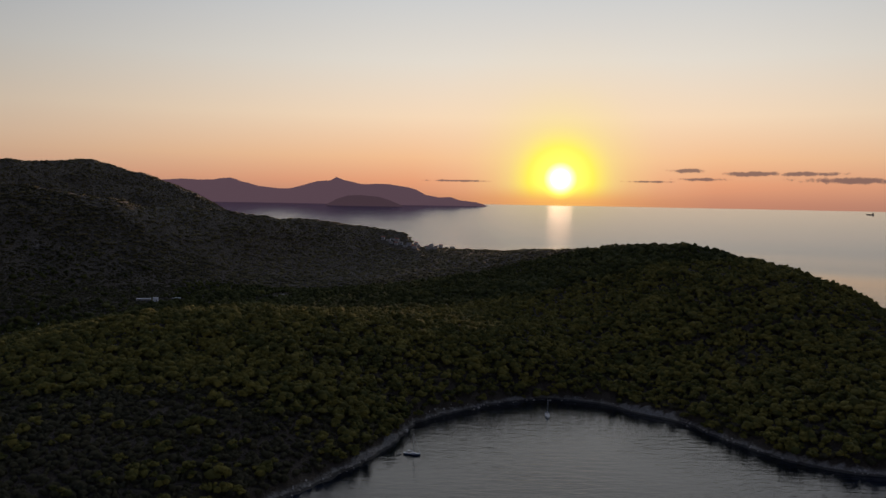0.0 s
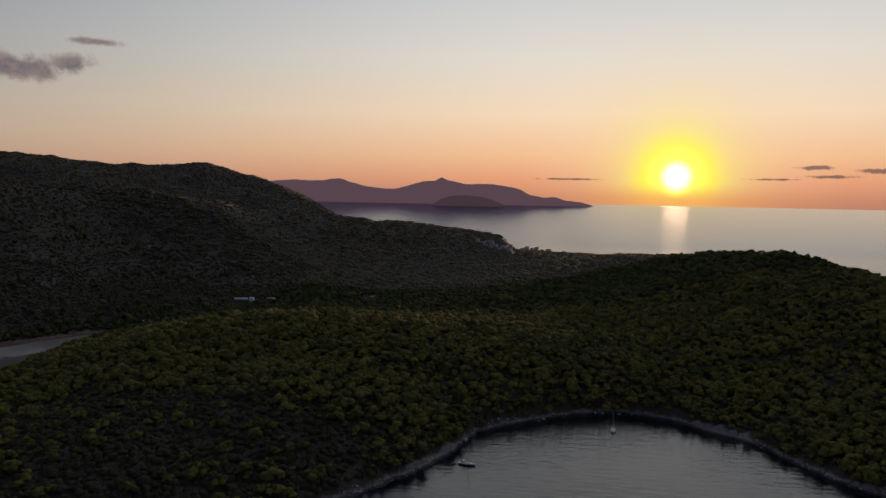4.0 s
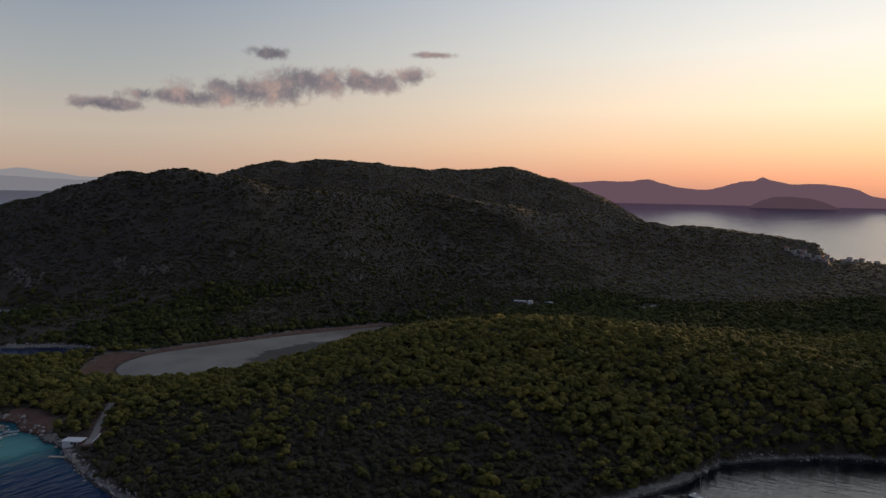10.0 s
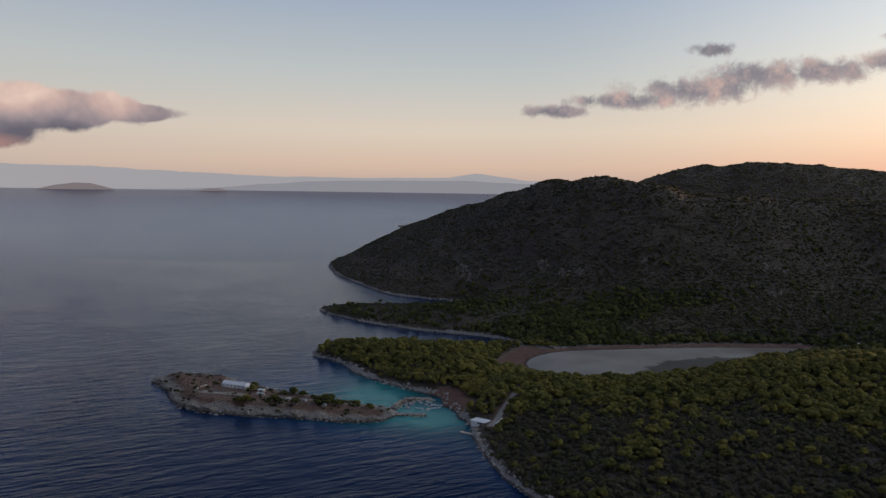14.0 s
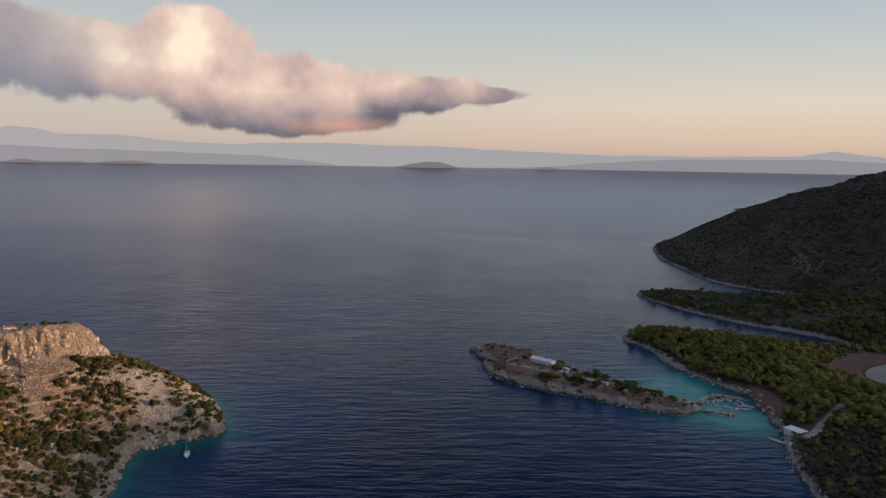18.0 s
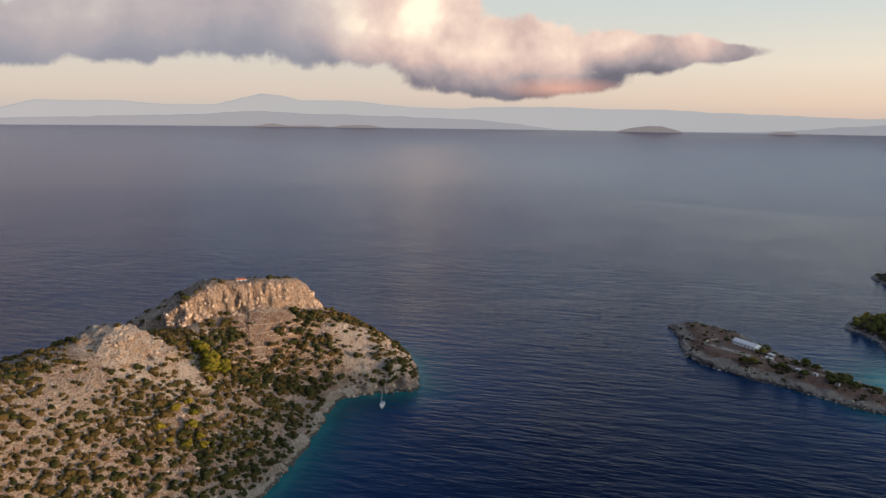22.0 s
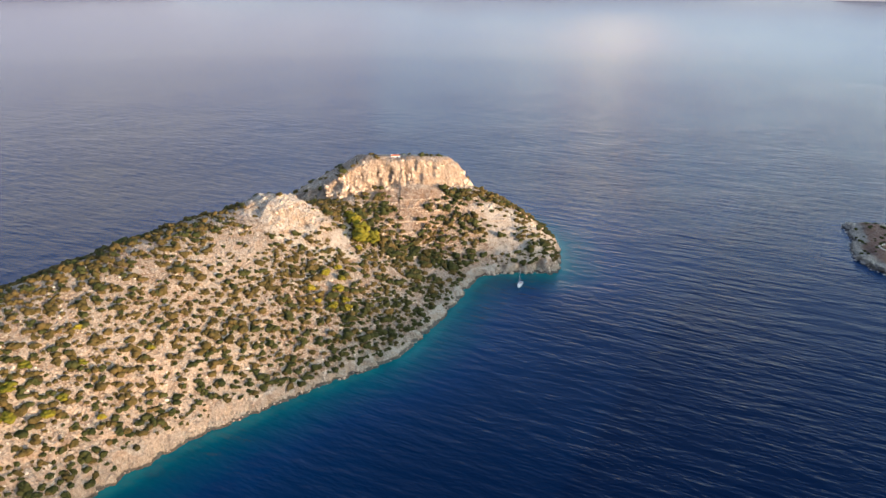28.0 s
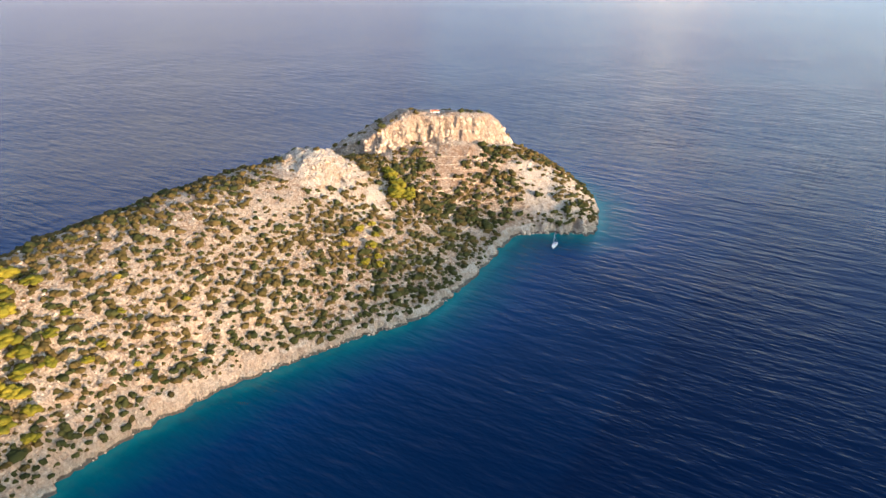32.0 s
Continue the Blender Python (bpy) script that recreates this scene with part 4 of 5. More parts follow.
def spread(x0, x1, y0, y1, gap, seed):
    """Places on a shaken grid."""
    rng = np.random.default_rng(seed)
    X, Y = np.meshgrid(np.arange(x0, x1, gap), np.arange(y0, y1, gap))
    X = X + (np.arange(X.shape[0]) % 2)[:, None] * gap * 0.5 + rng.uniform(-0.6, 0.6, X.shape) * gap
    Y = Y + rng.uniform(-0.6, 0.6, Y.shape) * gap
    return X.ravel(), Y.ravel(), rng


def grow(name, X, Y, Z, size, kinds, mat, rng, label, category, tall=None, smooth=True):
    """One joined mesh of many plants."""
    pick, turn = rng.integers(0, len(kinds), len(X)), rng.uniform(0, 6.283, len(X))
    tall = size if tall is None else tall
    vs, fs, n = [], [], 0
    for k, (v, f) in enumerate(kinds):
        m = pick == k
        if not m.any():
            continue
        c, s = np.cos(turn[m])[:, None], np.sin(turn[m])[:, None]
        x = (v[None, :, 0] * c - v[None, :, 1] * s) * size[m][:, None] + X[m][:, None]
        y = (v[None, :, 0] * s + v[None, :, 1] * c) * size[m][:, None] + Y[m][:, None]
        z = v[None, :, 2] * tall[m][:, None] + Z[m][:, None]
        vs.append(np.stack([x, y, z], -1).reshape(-1, 3))
        fs.append((f[None] + (np.arange(m.sum()) * len(v))[:, None, None]).reshape(-1, 3) + n)
        n += m.sum() * len(v)
    return tagged(link_mesh(name, np.concatenate(vs), np.concatenate(fs), mat, smooth), label, category, kind="stuff")


PINES = [crown(50 + k, 10, 0.44, 0.42, 0.40, LEAVES, (0.14, 0.30)) for k in range(9)]
FAR_PINES = [crown(70 + k, 3, 0.34, 0.30, 0.34, LEAVES, (0.28, 0.44)) for k in range(6)]
SHRUBS = [crown(90 + k, 4, 0.34, 0.22, 0.10, LEAVES, (0.20, 0.36)) for k in range(7)]
TUFTS = [crown(110 + k, 1, 0.1, 0.1, 0.14, LEAVES, (0.42, 0.55)) for k in range(5)]
RICH_SHRUBS = [crown(130 + k, 7, 0.38, 0.28, 0.10, LEAVES, (0.18, 0.32)) for k in range(8)]


VALLEY_ROAD = [(-287, 1165), (-283, 1178), (-275, 1192), (-266, 1210), (-262, 1235)]


VILLAGE = [(-151, 1857), (-138, 1859), (-129, 1879), (-118, 1870), (-131, 1845), (-107, 1853), (-118, 1841), (-96, 1844), (-87, 1856), (-70, 1864), (-66, 1930), (-106, 2625), (-44, 1921), (-35, 1952), (-24, 1926), (-74, 1838)]
VILLAGE += [(-34, 1975), (-22, 1988), (-10, 1978), (4, 1990), (20, 1985), (60, 1975), (128, 1960)]


def plant_island():
    near = lambda X, Y: np.hypot(X - 90, Y - 50)
    on_ground = lambda X, Y, Z: settle(X, Y, height_main, 4.0, 5.0)
    X, Y, rng = spread(-1150, 540, 290, 1300, 6.4, 5)
    d = inside_distance(X, Y, COAST["main"])
    ok = d > 7 - 4 * step(X, -290, -230)
    X, Y, d = X[ok], Y[ok], d[ok]
    Z = height_main(X, Y)
    bare = bare_main(X, Y)
    slope = np.hypot(height_main(X + 4, Y) - Z, height_main(X, Y + 4) - Z) / 4
    sparse = step(1.25 - np.hypot((X + 215) / 205, (Y - 402) / 150) + 0.3 * lumpy(X, Y, 45, 53, 3), 0, 0.4)
    hill = np.maximum(step(Z, 38, 62) * (X < -420) * (Y > 600), step(Z, 2, 10) * step(X, -760, -700) * (X < -430) * (Y > 720))
    spit = (X < -835)
    patch = lumpy(X, Y, 70, 51, 3)
    free = (bare < 0.15) & (np.hypot(X + 438, Y - 349) > 20) & (np.hypot(X + 436, Y - 1130) > 26) & (line_distance(X, Y, ROAD) > 6) & (line_distance(X, Y, VALLEY_ROAD) > 16)
    keep = np.clip(0.97 - 0.80 * sparse - 0.92 * hill - 0.75 * spit + 0.28 * patch, 0.03, 0.97)
    roll = rng.uniform(0, 1, len(X))
    pine = free & (roll < keep)
    size = (5.0 + 7.6 * rng.uniform(0, 1, len(X)) ** 1.5) * (1 + 0.22 * patch) * (1 - 0.1 * sparse) * (1 - 0.25 * step(near(X, Y), 900, 1400))
    fine = near(X, Y) < 960
    X, Y, Z = on_ground(X, Y, Z)
    a = pine & fine
    grow("pine_forest", X[a], Y[a], Z[a] - 0.8, size[a], PINES, PINE, rng, "dense dark green pine forest covering the island slopes", "forest")
    a = pine & ~fine
    grow("pine_forest", X[a], Y[a], Z[a] - 0.8, size[a], FAR_PINES, PINE, rng, "distant dark green pine forest in the valley", "forest")
    # scrub between the trees and on the stony hills
    X, Y, rng = spread(-1950, 540, 290, 1420, 4.6, 6)
    far = np.hypot(X - 90, Y - 50)
    d = inside_distance(X, Y, COAST["main"])
    ok = (d > 5) & (rng.uniform(0, 1, len(X)) < np.where(far > 1300, 0.6, 1.0))
    X, Y, d, far = X[ok], Y[ok], d[ok], far[ok]
    Z = height_main(X, Y)
    sparse = step(1.25 - np.hypot((X + 215) / 200, (Y - 440) / 185), 0, 0.35)
    hill = np.maximum(step(Z, 30, 55) * (X < -420) * (Y > 560), step(Z, 2, 10) * step(X, -760, -700) * (X < -430) * (Y > 720))
    want = np.clip(0.30 + 0.62 * sparse + 0.60 * hill + 0.3 * (X < -900) * (Z < 30) + 0.3 * lumpy(X, Y, 40, 52, 3), 0.02, 0.9)
    ok = (bare_main(X, Y) < 0.2) & (rng.uniform(0, 1, len(X)) < want) & (np.hypot(X + 441, Y - 350) > 13) & (line_distance(X, Y, VALLEY_ROAD) > 8)
    X, Y, Z, far = X[ok], Y[ok], Z[ok], far[ok]
    X, Y, Z = on_ground(X, Y, Z)
    size = rng.uniform(2.8, 6.4, len(X)) * (1 + 0.2 * step(far, 900, 1500)) * np.where(far < 720, 1.4, 1.0)
    a = far < 720
    grow("scrub", X[a], Y[a], Z[a] - 0.3, size[a], SHRUBS, MACCHIA, rng, "dark evergreen scrub on the stony slopes", "scrub", 1.0 * size[a])
    a = far >= 720
    grow("scrub", X[a], Y[a], Z[a] - 0.3, size[a], TUFTS, MACCHIA, rng, "far dark scrub on the hillside", "scrub", 0.6 * size[a])
    # woods on the far hills and the headland
    X, Y, rng = spread(-3000, 560, 1300, 2800, 9.5, 7)
    d = inside_distance(X, Y, COAST["main"])
    ok = (d > 14) & (rng.uniform(0, 1, len(X)) < 0.85)
    for vx, vy in VILLAGE:
        ok &= np.hypot(X - vx, (Y - vy + 8) * 0.6) > 11
    X, Y = X[ok], Y[ok]
    Z = height_main(X, Y)
    size = rng.uniform(7, 12, len(X))
    grow("far_woods", X, Y, Z - 1.5, size, TUFTS, FARWOOD, rng, "dark woods on the far hills", "woods", 0.55 * size)


plant_island()


def lay_lake():
    p = curve_through(LAKE_SHORE, 6)
    c = p.mean(0)
    v = np.concatenate([[c], c + (p - c) * 1.01])
    n = len(p)
    f = np.array([(0, 1 + k, 1 + (k + 1) % n) for k in range(n)])
    ob = link_mesh("water_lake", np.c_[v, np.full(len(v), 0.85)], f, SALT_LAKE)
    return tagged(ob, "shallow pale grey salt lake", "lake", kind="structure")


lay_lake()


# ---- building blocks ----
def box(bm, cx, cy, cz, sx, sy, sz, turn=0.0, bevel=0.0):
    """A box standing on cz; returns its corners."""
    m = Matrix.Translation((cx, cy, cz + sz / 2)) @ Matrix.Rotation(radians(turn), 4, "Z") @ Matrix.Diagonal((sx, sy, sz, 1))
    made = bmesh.ops.create_cube(bm, size=1.0, matrix=m)["verts"]
    if bevel:
        bmesh.ops.bevel(bm, geom=list({e for v in made for e in v.link_edges}), offset=bevel, segments=1, affect="EDGES")
    return made


def boxed(*args, **kw):
    bm = bmesh.new()
    box(bm, *args, **kw)
    return bm


def rod(bm, a, b, r0, r1=None, sides=6):
    a, b = Vector(a), Vector(b)
    m = Matrix.Translation((a + b) / 2) @ (b - a).to_track_quat("Z", "Y").to_matrix().to_4x4()
    bmesh.ops.create_cone(bm, cap_ends=True, segments=sides, radius1=r0, radius2=r0 if r1 is None else r1, depth=(b - a).length, matrix=m)


def rods(*ends, r=0.03, r1=None, sides=6):
    bm = bmesh.new()
    for a, b in ends:
        rod(bm, a, b, r, r1, sides)
    return bm


def ground_z(height, x, y):
    return float(height(np.array([float(x)]), np.array([float(y)]))[0])


def thing(name, x, y, z, turn, label, category, group=""):
    e = new(name)
    e.matrix_basis = pose(x, y, z, 0, 0, turn)
    return tagged(e, label, category, group)


# ---- trees that stand alone ----
def crown_mesh(name, kind, mat):
    me = bpy.data.meshes.new(name)
    me.from_pydata([tuple(map(float, p)) for p in kind[0]], [], [tuple(map(int, t)) for t in kind[1]])
    me.polygons.foreach_set("use_smooth", [True] * len(me.polygons))
    me.materials.append(mat)
    return me


def lone_tree(x, y, z, size, tall, seed, mat, label):
    rng = random.Random(seed)
    t = thing("pine_tree", x, y, z - 0.3, rng.uniform(0, 360), label, "tree", "pine trees on the rocks")
    bm = bmesh.new()
    lean = Vector((rng.uniform(-0.08, 0.08), rng.uniform(-0.08, 0.08), 0)) * tall
    top = Vector((0, 0, tall * 0.62)) + lean
    rod(bm, (0, 0, 0), top * 0.5, 0.05 * size * 0.5, 0.036 * size * 0.5, 7)
    rod(bm, top * 0.49, top, 0.036 * size * 0.5, 0.015 * size * 0.5, 6)
    for k in range(5):
        a = k * 1.257 + rng.uniform(-0.4, 0.4)
        s = top * rng.uniform(0.5, 0.85)
        rod(bm, s, s + Vector((math.cos(a) * size * 0.32, math.sin(a) * size * 0.32, tall * rng.uniform(0.10, 0.24))), 0.014 * size, 0.005 * size, 5)
    part("trunk", bm, BARK, t, "brown forked trunk")
    v, f = crown(seed * 3 + 1, 30, 0.44, 0.42, 0.40, ICO2 if size > 8 else ICO, (0.10, 0.20))
    v = v * (size, size, tall) + np.array([lean.x, lean.y, 0])
    c = new("crown", crown_mesh("crown", (v, f), mat))
    c.parent = t
    return t


PEN_TREES = [(-46, -277, 9.5), (-38, -268, 8.5), (-30, -272, 7), (-25, -245, 9), (-28, -236, 7.5), (-18, -252, 8), (-12, -221, 8), (-15, -212, 6), (-7, -226, 8.5), (-47, -240, 5.5),
             (-60, -246, 4.5), (-95, -252, 4.5), (-72, -211, 4), (-266, -213, 6.5), (-259, -199, 6), (-243, -209, 5), (-242, -190, 5.5), (-249, -184, 5), (-272, -205, 5),
             (-352, -250, 9), (-345, -238, 11), (-336, -232, 11), (-328, -228, 9), (-341, -226, 8.5), (-358, -258, 7), (-350, -230, 9), (-318, -222, 4.5), (-2, -240, 9), (6, -228, 8), (-20, -282, 7), (-34, -258, 8.5), (-14, -262, 9), (-2, -275, 9), (4, -256, 9), (-22, -228, 7), (-36, -228, 5.5), (-1, -212, 7), (-8, -203, 5),
             (-56, -268, 6), (-64, -226, 4), (-84, -236, 4), (-120, -226, 4), (-52, -222, 4.5), (-255, -190, 4.5), (-236, -198, 4.5), (-280, -214, 5)]
for k, (x, y, s) in enumerate(PEN_TREES):
    x, y, z = (float(v[0]) for v in settle([x], [y], height_pen, 4.2, 1.7))
    lone_tree(x, y, z, s * (1.5 if x < -70 else 1.85), s * 1.15, 200 + k, YPINE, "bright yellow-green pine on pale limestone scree" if s > 6 else "small yellow-green young pine among the shrubs")
ISLET_TREES = [(-612, 188, 7), (-585, 222, 7.5), (-577, 229, 6.5), (-582, 170, 8), (-580, 176, 7), (-572, 200, 7), (-558, 216, 6.5), (-550, 236, 8.5), (-547, 245, 8), (-555, 250, 7), (-561, 246, 6), (-541, 252, 6.5), (-533, 268, 6), (-520, 276, 6), (-636, 196, 6), (-590, 214, 5)]
for k, (x, y, s) in enumerate(ISLET_TREES):
    lone_tree(x, y, ground_z(height_islet, x, y), s * 1.45, s * 1.0, 300 + k, PINE, "dark green rounded tree on the rocky islet")


# ---- shrubs, stones and boulders ----
def plant_peninsula():
    X, Y, rng = spread(-600, 130, -440, -100, 3.7, 8)
    d = inside_distance(X, Y, COAST["pen"])
    ok = d > 3.4
    X, Y, d = X[ok], Y[ok], d[ok]
    Z = height_pen(X, Y)
    slope = np.hypot(height_pen(X + 2, Y) - Z, height_pen(X, Y + 2) - Z) / 2
    clump = lumpy(X, Y, 26, 61, 3) + 0.5 * lumpy(X, Y, 9, 62, 2)
    green = step(-Z, -34, -10)
    hollow = step(1.2 - np.hypot((X + 420) / 75, (Y + 215) / 60), 0, 0.4)
    m = inside_distance(X, Y, MESA_LINE)
    want = np.clip(0.95 + (0.85 + 0.55 * hollow) * clump + 0.22 * step(X, -260, -120) - 0.34 * hollow - 0.55 * pale_pen(X, Y) + 0.15 * step(-d, -22, -10) - 0.38 * step(Z, 40, 62), 0.04, 0.96) * np.where(m > -3, 0.12, 1.0) * (slope < np.where(m > -6, 4.0, 1.8))
    knob = (np.hypot((X + 294) / 40, (Y + 276) / 20) < 1.1) & (rng.uniform(0, 1, len(X)) < 0.8)
    ok = (rng.uniform(0, 1, len(X)) < want) & ~knob
    for tx, ty, s in PEN_TREES:
        ok &= np.hypot(X - tx, Y - ty) > 0.35 * s
    X, Y, Z, green, hollow = X[ok], Y[ok], Z[ok], green[ok], hollow[ok]
    X, Y, Z = settle(X, Y, height_pen, 4.2, 1.7)
    size = (2.7 + 4.4 * rng.uniform(0, 1, len(X)) ** 1.5) * (1 + 0.4 * (rng.uniform(0, 1, len(X)) < 0.15)) * (1 + 0.25 * hollow)
    mats = np.where(rng.uniform(0, 1, len(X)) < 0.25 + 0.6 * np.maximum(0.8 * green, 0.5 * hollow), 1, 0)
    single = (X > -150) & (Y > -255) & (X < 8)
    first = np.zeros(len(X), bool)
    first[np.flatnonzero(single)[-190:]] = True
    meshes = [[crown_mesh("bush", k, m) for k in RICH_SHRUBS] for m in (BUSH, GREENBUSH)]
    for i in np.flatnonzero(first):
        ob = new("bush", meshes[mats[i]][int(rng.integers(0, 8))])
        ob.matrix_basis = pose(X[i], Y[i], Z[i] - 0.25, 0, 0, rng.uniform(0, 360)) @ Matrix.Diagonal((size[i], size[i], size[i] * 0.95, 1))
        tagged(ob, "rounded dark green bush on pale rocky ground" if mats[i] else "rounded olive-brown bush on pale rocky ground", "bush", "bushes on the peninsula")
    for m, mat, txt in ((0, BUSH, "olive-brown bushes dotted over pale rock"), (1, GREENBUSH, "dark green bushes dotted over pale rock")):
        a = ~first & (mats == m)
        grow("bushes", X[a], Y[a], Z[a] - 0.25, size[a], RICH_SHRUBS, mat, rng, txt, "bushes", 0.95 * size[a])
    # low dry tufts
    X, Y, rng = spread(-600, 130, -440, -100, 2.6, 18)
    d = inside_distance(X, Y, COAST["pen"])
    Z = height_pen(X, Y)
    ok = (d > 9) & (rng.uniform(0, 1, len(X)) < np.clip(0.30 + 0.6 * lumpy(X, Y, 35, 63, 3), 0, 0.7))
    X, Y, Z = settle(X[ok], Y[ok], height_pen, 4.2, 1.7)
    size = rng.uniform(0.5, 1.3, len(X))
    grow("dry_tufts", X, Y, Z - 0.1, size, TUFTS, DRY, rng, "dry rust-brown cushion plants between the stones", "low plants", 0.7 * size)


def rock_kind(seed):
    rng = np.random.default_rng(seed)
    v = ICO2[0] * (1 + rng.uniform(-0.22, 0.22, (len(ICO2[0]), 1)))
    return np.sign(v) * np.abs(v) ** 0.8 * (0.55, 0.45, 0.38), ICO2[1]


ROCKS = [rock_kind(400 + k) for k in range(6)]
SMALL_ROCKS = [((ICO[0] * (1 + np.random.default_rng(420 + k).uniform(-0.3, 0.3, (12, 1)))) * (0.55, 0.45, 0.36), ICO[1]) for k in range(6)]


def strew(name, coast, height, gap, inner, outer, size, mat, seed, label, box_, kinds):
    X, Y, rng = spread(*box_, gap, seed)
    d = inside_distance(X, Y, COAST[coast])
    ok = (d > outer) & (d < inner) & (rng.uniform(0, 1, len(X)) < 0.7)
    X, Y = X[ok], Y[ok]
    X, Y, Z = settle(X, Y, height, 3.6, 1.8)
    Z = np.maximum(Z, -0.5)
    s = rng.uniform(*size, len(X)) ** 1.0 * np.where(rng.uniform(0, 1, len(X)) < 0.12, 1.7, 1.0)
    grow(name, X, Y, Z + 0.05 * s, s, kinds, mat, rng, label, "rocks", None, False)


plant_peninsula()


def plant_islet():
    X, Y, rng = spread(-745, -485, 95, 315, 4.6, 28)
    d = inside_distance(X, Y, COAST["islet"])
    ok = (d > 5) & (rng.uniform(0, 1, len(X)) < np.clip(0.10 + 0.75 * lumpy(X, Y, 22, 66, 3) + 0.2 * step(X, -610, -560), 0, 0.9))
    ok &= np.hypot(X + 633, Y - 172) > 19
    X, Y = X[ok], Y[ok]
    near = Y - 0.6 * X > np.sort(Y - 0.6 * X)[-105] if len(X) > 105 else np.full(len(X), True)
    s = rng.uniform(2.4, 5.6, len(X))
    a = ~near
    grow("bushes", X[a], Y[a], height_islet(X[a], Y[a]) - 0.2, s[a], RICH_SHRUBS, GREENBUSH, rng, "dark green bushes on the far side of the islet", "bushes", 0.85 * s[a])
    for x, y in zip(X[near], Y[near]):
        ob = new("bush", islet_bushes[int(rng.integers(0, 6))])
        s = rng.uniform(2.4, 5.6)
        ob.matrix_basis = pose(x, y, ground_z(height_islet, x, y) - 0.2, 0, 0, rng.uniform(0, 360)) @ Matrix.Diagonal((s, s, s * 0.85, 1))
        tagged(ob, "dark green bush on the rocky islet", "bush", "bushes on the islet")


islet_bushes = [crown_mesh("islet_bush", k, GREENBUSH) for k in RICH_SHRUBS[:6]]
plant_islet()
strew("shore_boulders", "pen", height_pen, 1.7, 4.0, 0.2, (0.4, 1.3), CLIFF_ROCK, 21, "pale limestone boulders along the water's edge", (-600, 100, -260, -95), ROCKS)
strew("shore_boulders", "islet", height_islet, 2.6, 9, -1.4, (0.8, 2.6), GREY_ROCK, 22, "grey boulders round the islet's shore", (-750, -480, 95, 310), SMALL_ROCKS)
strew("shore_boulders", "main", height_main, 2.6, 6.5, -1.5, (0.8, 2.4), SHORE_ROCK, 23, "pale grey boulders along the island's shore", (-1260, -200, 290, 690), SMALL_ROCKS)
strew("shore_boulders", "main", height_main, 3.2, 3.0, -1.0, (0.8, 2.4), SHORE_ROCK, 30, "pale grey boulders along the island's shore", (-200, 420, 290, 690), SMALL_ROCKS)


def mole_stones():
    """Rough slabs heaped along the two moles of the little harbour."""
    rng = np.random.default_rng(29)
    for line, half in CAUSEWAYS:
        p = np.array(line, float)[:, :2]
        seg = np.concatenate([[0], np.cumsum(np.hypot(*np.diff(p, axis=0).T))])
        s = rng.uniform(0, seg[-1], int(seg[-1] * 5))
        X = np.interp(s, seg, p[:, 0]) + rng.normal(0, half * 0.75, len(s))
        Y = np.interp(s, seg, p[:, 1]) + rng.normal(0, half * 0.75, len(s))
        size = rng.uniform(0.8, 2.4, len(s))
        grow("mole_stones", X, Y, np.maximum(height_islet(X, Y), 0.0) + 0.1, size, SMALL_ROCKS, PALE_ROCK, rng, "pale rough stones heaped along the harbour mole", "rocks", 0.7 * size, False)


mole_stones()


def scree():
    X, Y, rng = spread(-600, 120, -430, -105, 3.0, 24)
    d = inside_distance(X, Y, COAST["pen"])
    ok = (d > 6) & (rng.uniform(0, 1, len(X)) < np.clip(0.2 + 0.6 * lumpy(X, Y, 30, 64, 3), 0, 0.7))
    X, Y, Z = settle(X[ok], Y[ok], height_pen, 4.2, 1.7)
    s = 0.5 + 1.9 * rng.uniform(0, 1, len(X)) ** 2.5
    grow("loose_stones", X, Y, Z - 0.05 * s, s, SMALL_ROCKS, PALE_ROCK, rng, "loose pale limestone stones on the slope", "stones", None, False)


scree()


def crags():
    """Standing blocks that break up the cliff below the hilltop and the pale knob."""
    rng = np.random.default_rng(25)
    line = curve_through(MESA, 10)
    front = line[(line[:, 0] > -545) & (line[:, 1] > -372)]
    P = front[rng.integers(0, len(front), 220)] + rng.uniform(-12, 3, (220, 2)) * (0.8, 0.9)
    K = np.c_[-294 + rng.normal(0, 22, 40), -270 + rng.normal(0, 9, 40)]
    cape = COAST["pen"][(COAST["pen"][:, 0] < -405) & (COAST["pen"][:, 1] > -260)]
    T = cape[rng.integers(0, len(cape), 130)] + rng.normal(0, 2.5, (130, 2)) + (3.0, -4.0)
    R = np.c_[rng.uniform(-545, -470, 70), rng.uniform(-205, -135, 70)]
    X, Y = np.r_[P[:, 0], K[:, 0], T[:, 0], R[:, 0]], np.r_[P[:, 1], K[:, 1], T[:, 1], R[:, 1]]
    X, Y, Z = settle(X, Y, height_pen, 4.2, 1.7)
    X, Y, Z = X[Z > -1], Y[Z > -1], Z[Z > -1]
    s = rng.uniform(1.6, 4.6, len(X))
    tall = s * rng.uniform(0.8, 2.4, len(X))
    grow("cliff_blocks", X, Y, Z - 0.2 * tall, s, SMALL_ROCKS, CLIFF_ROCK, rng, "jagged pale pink limestone blocks of the cliff", "rocks", tall, False)


crags()


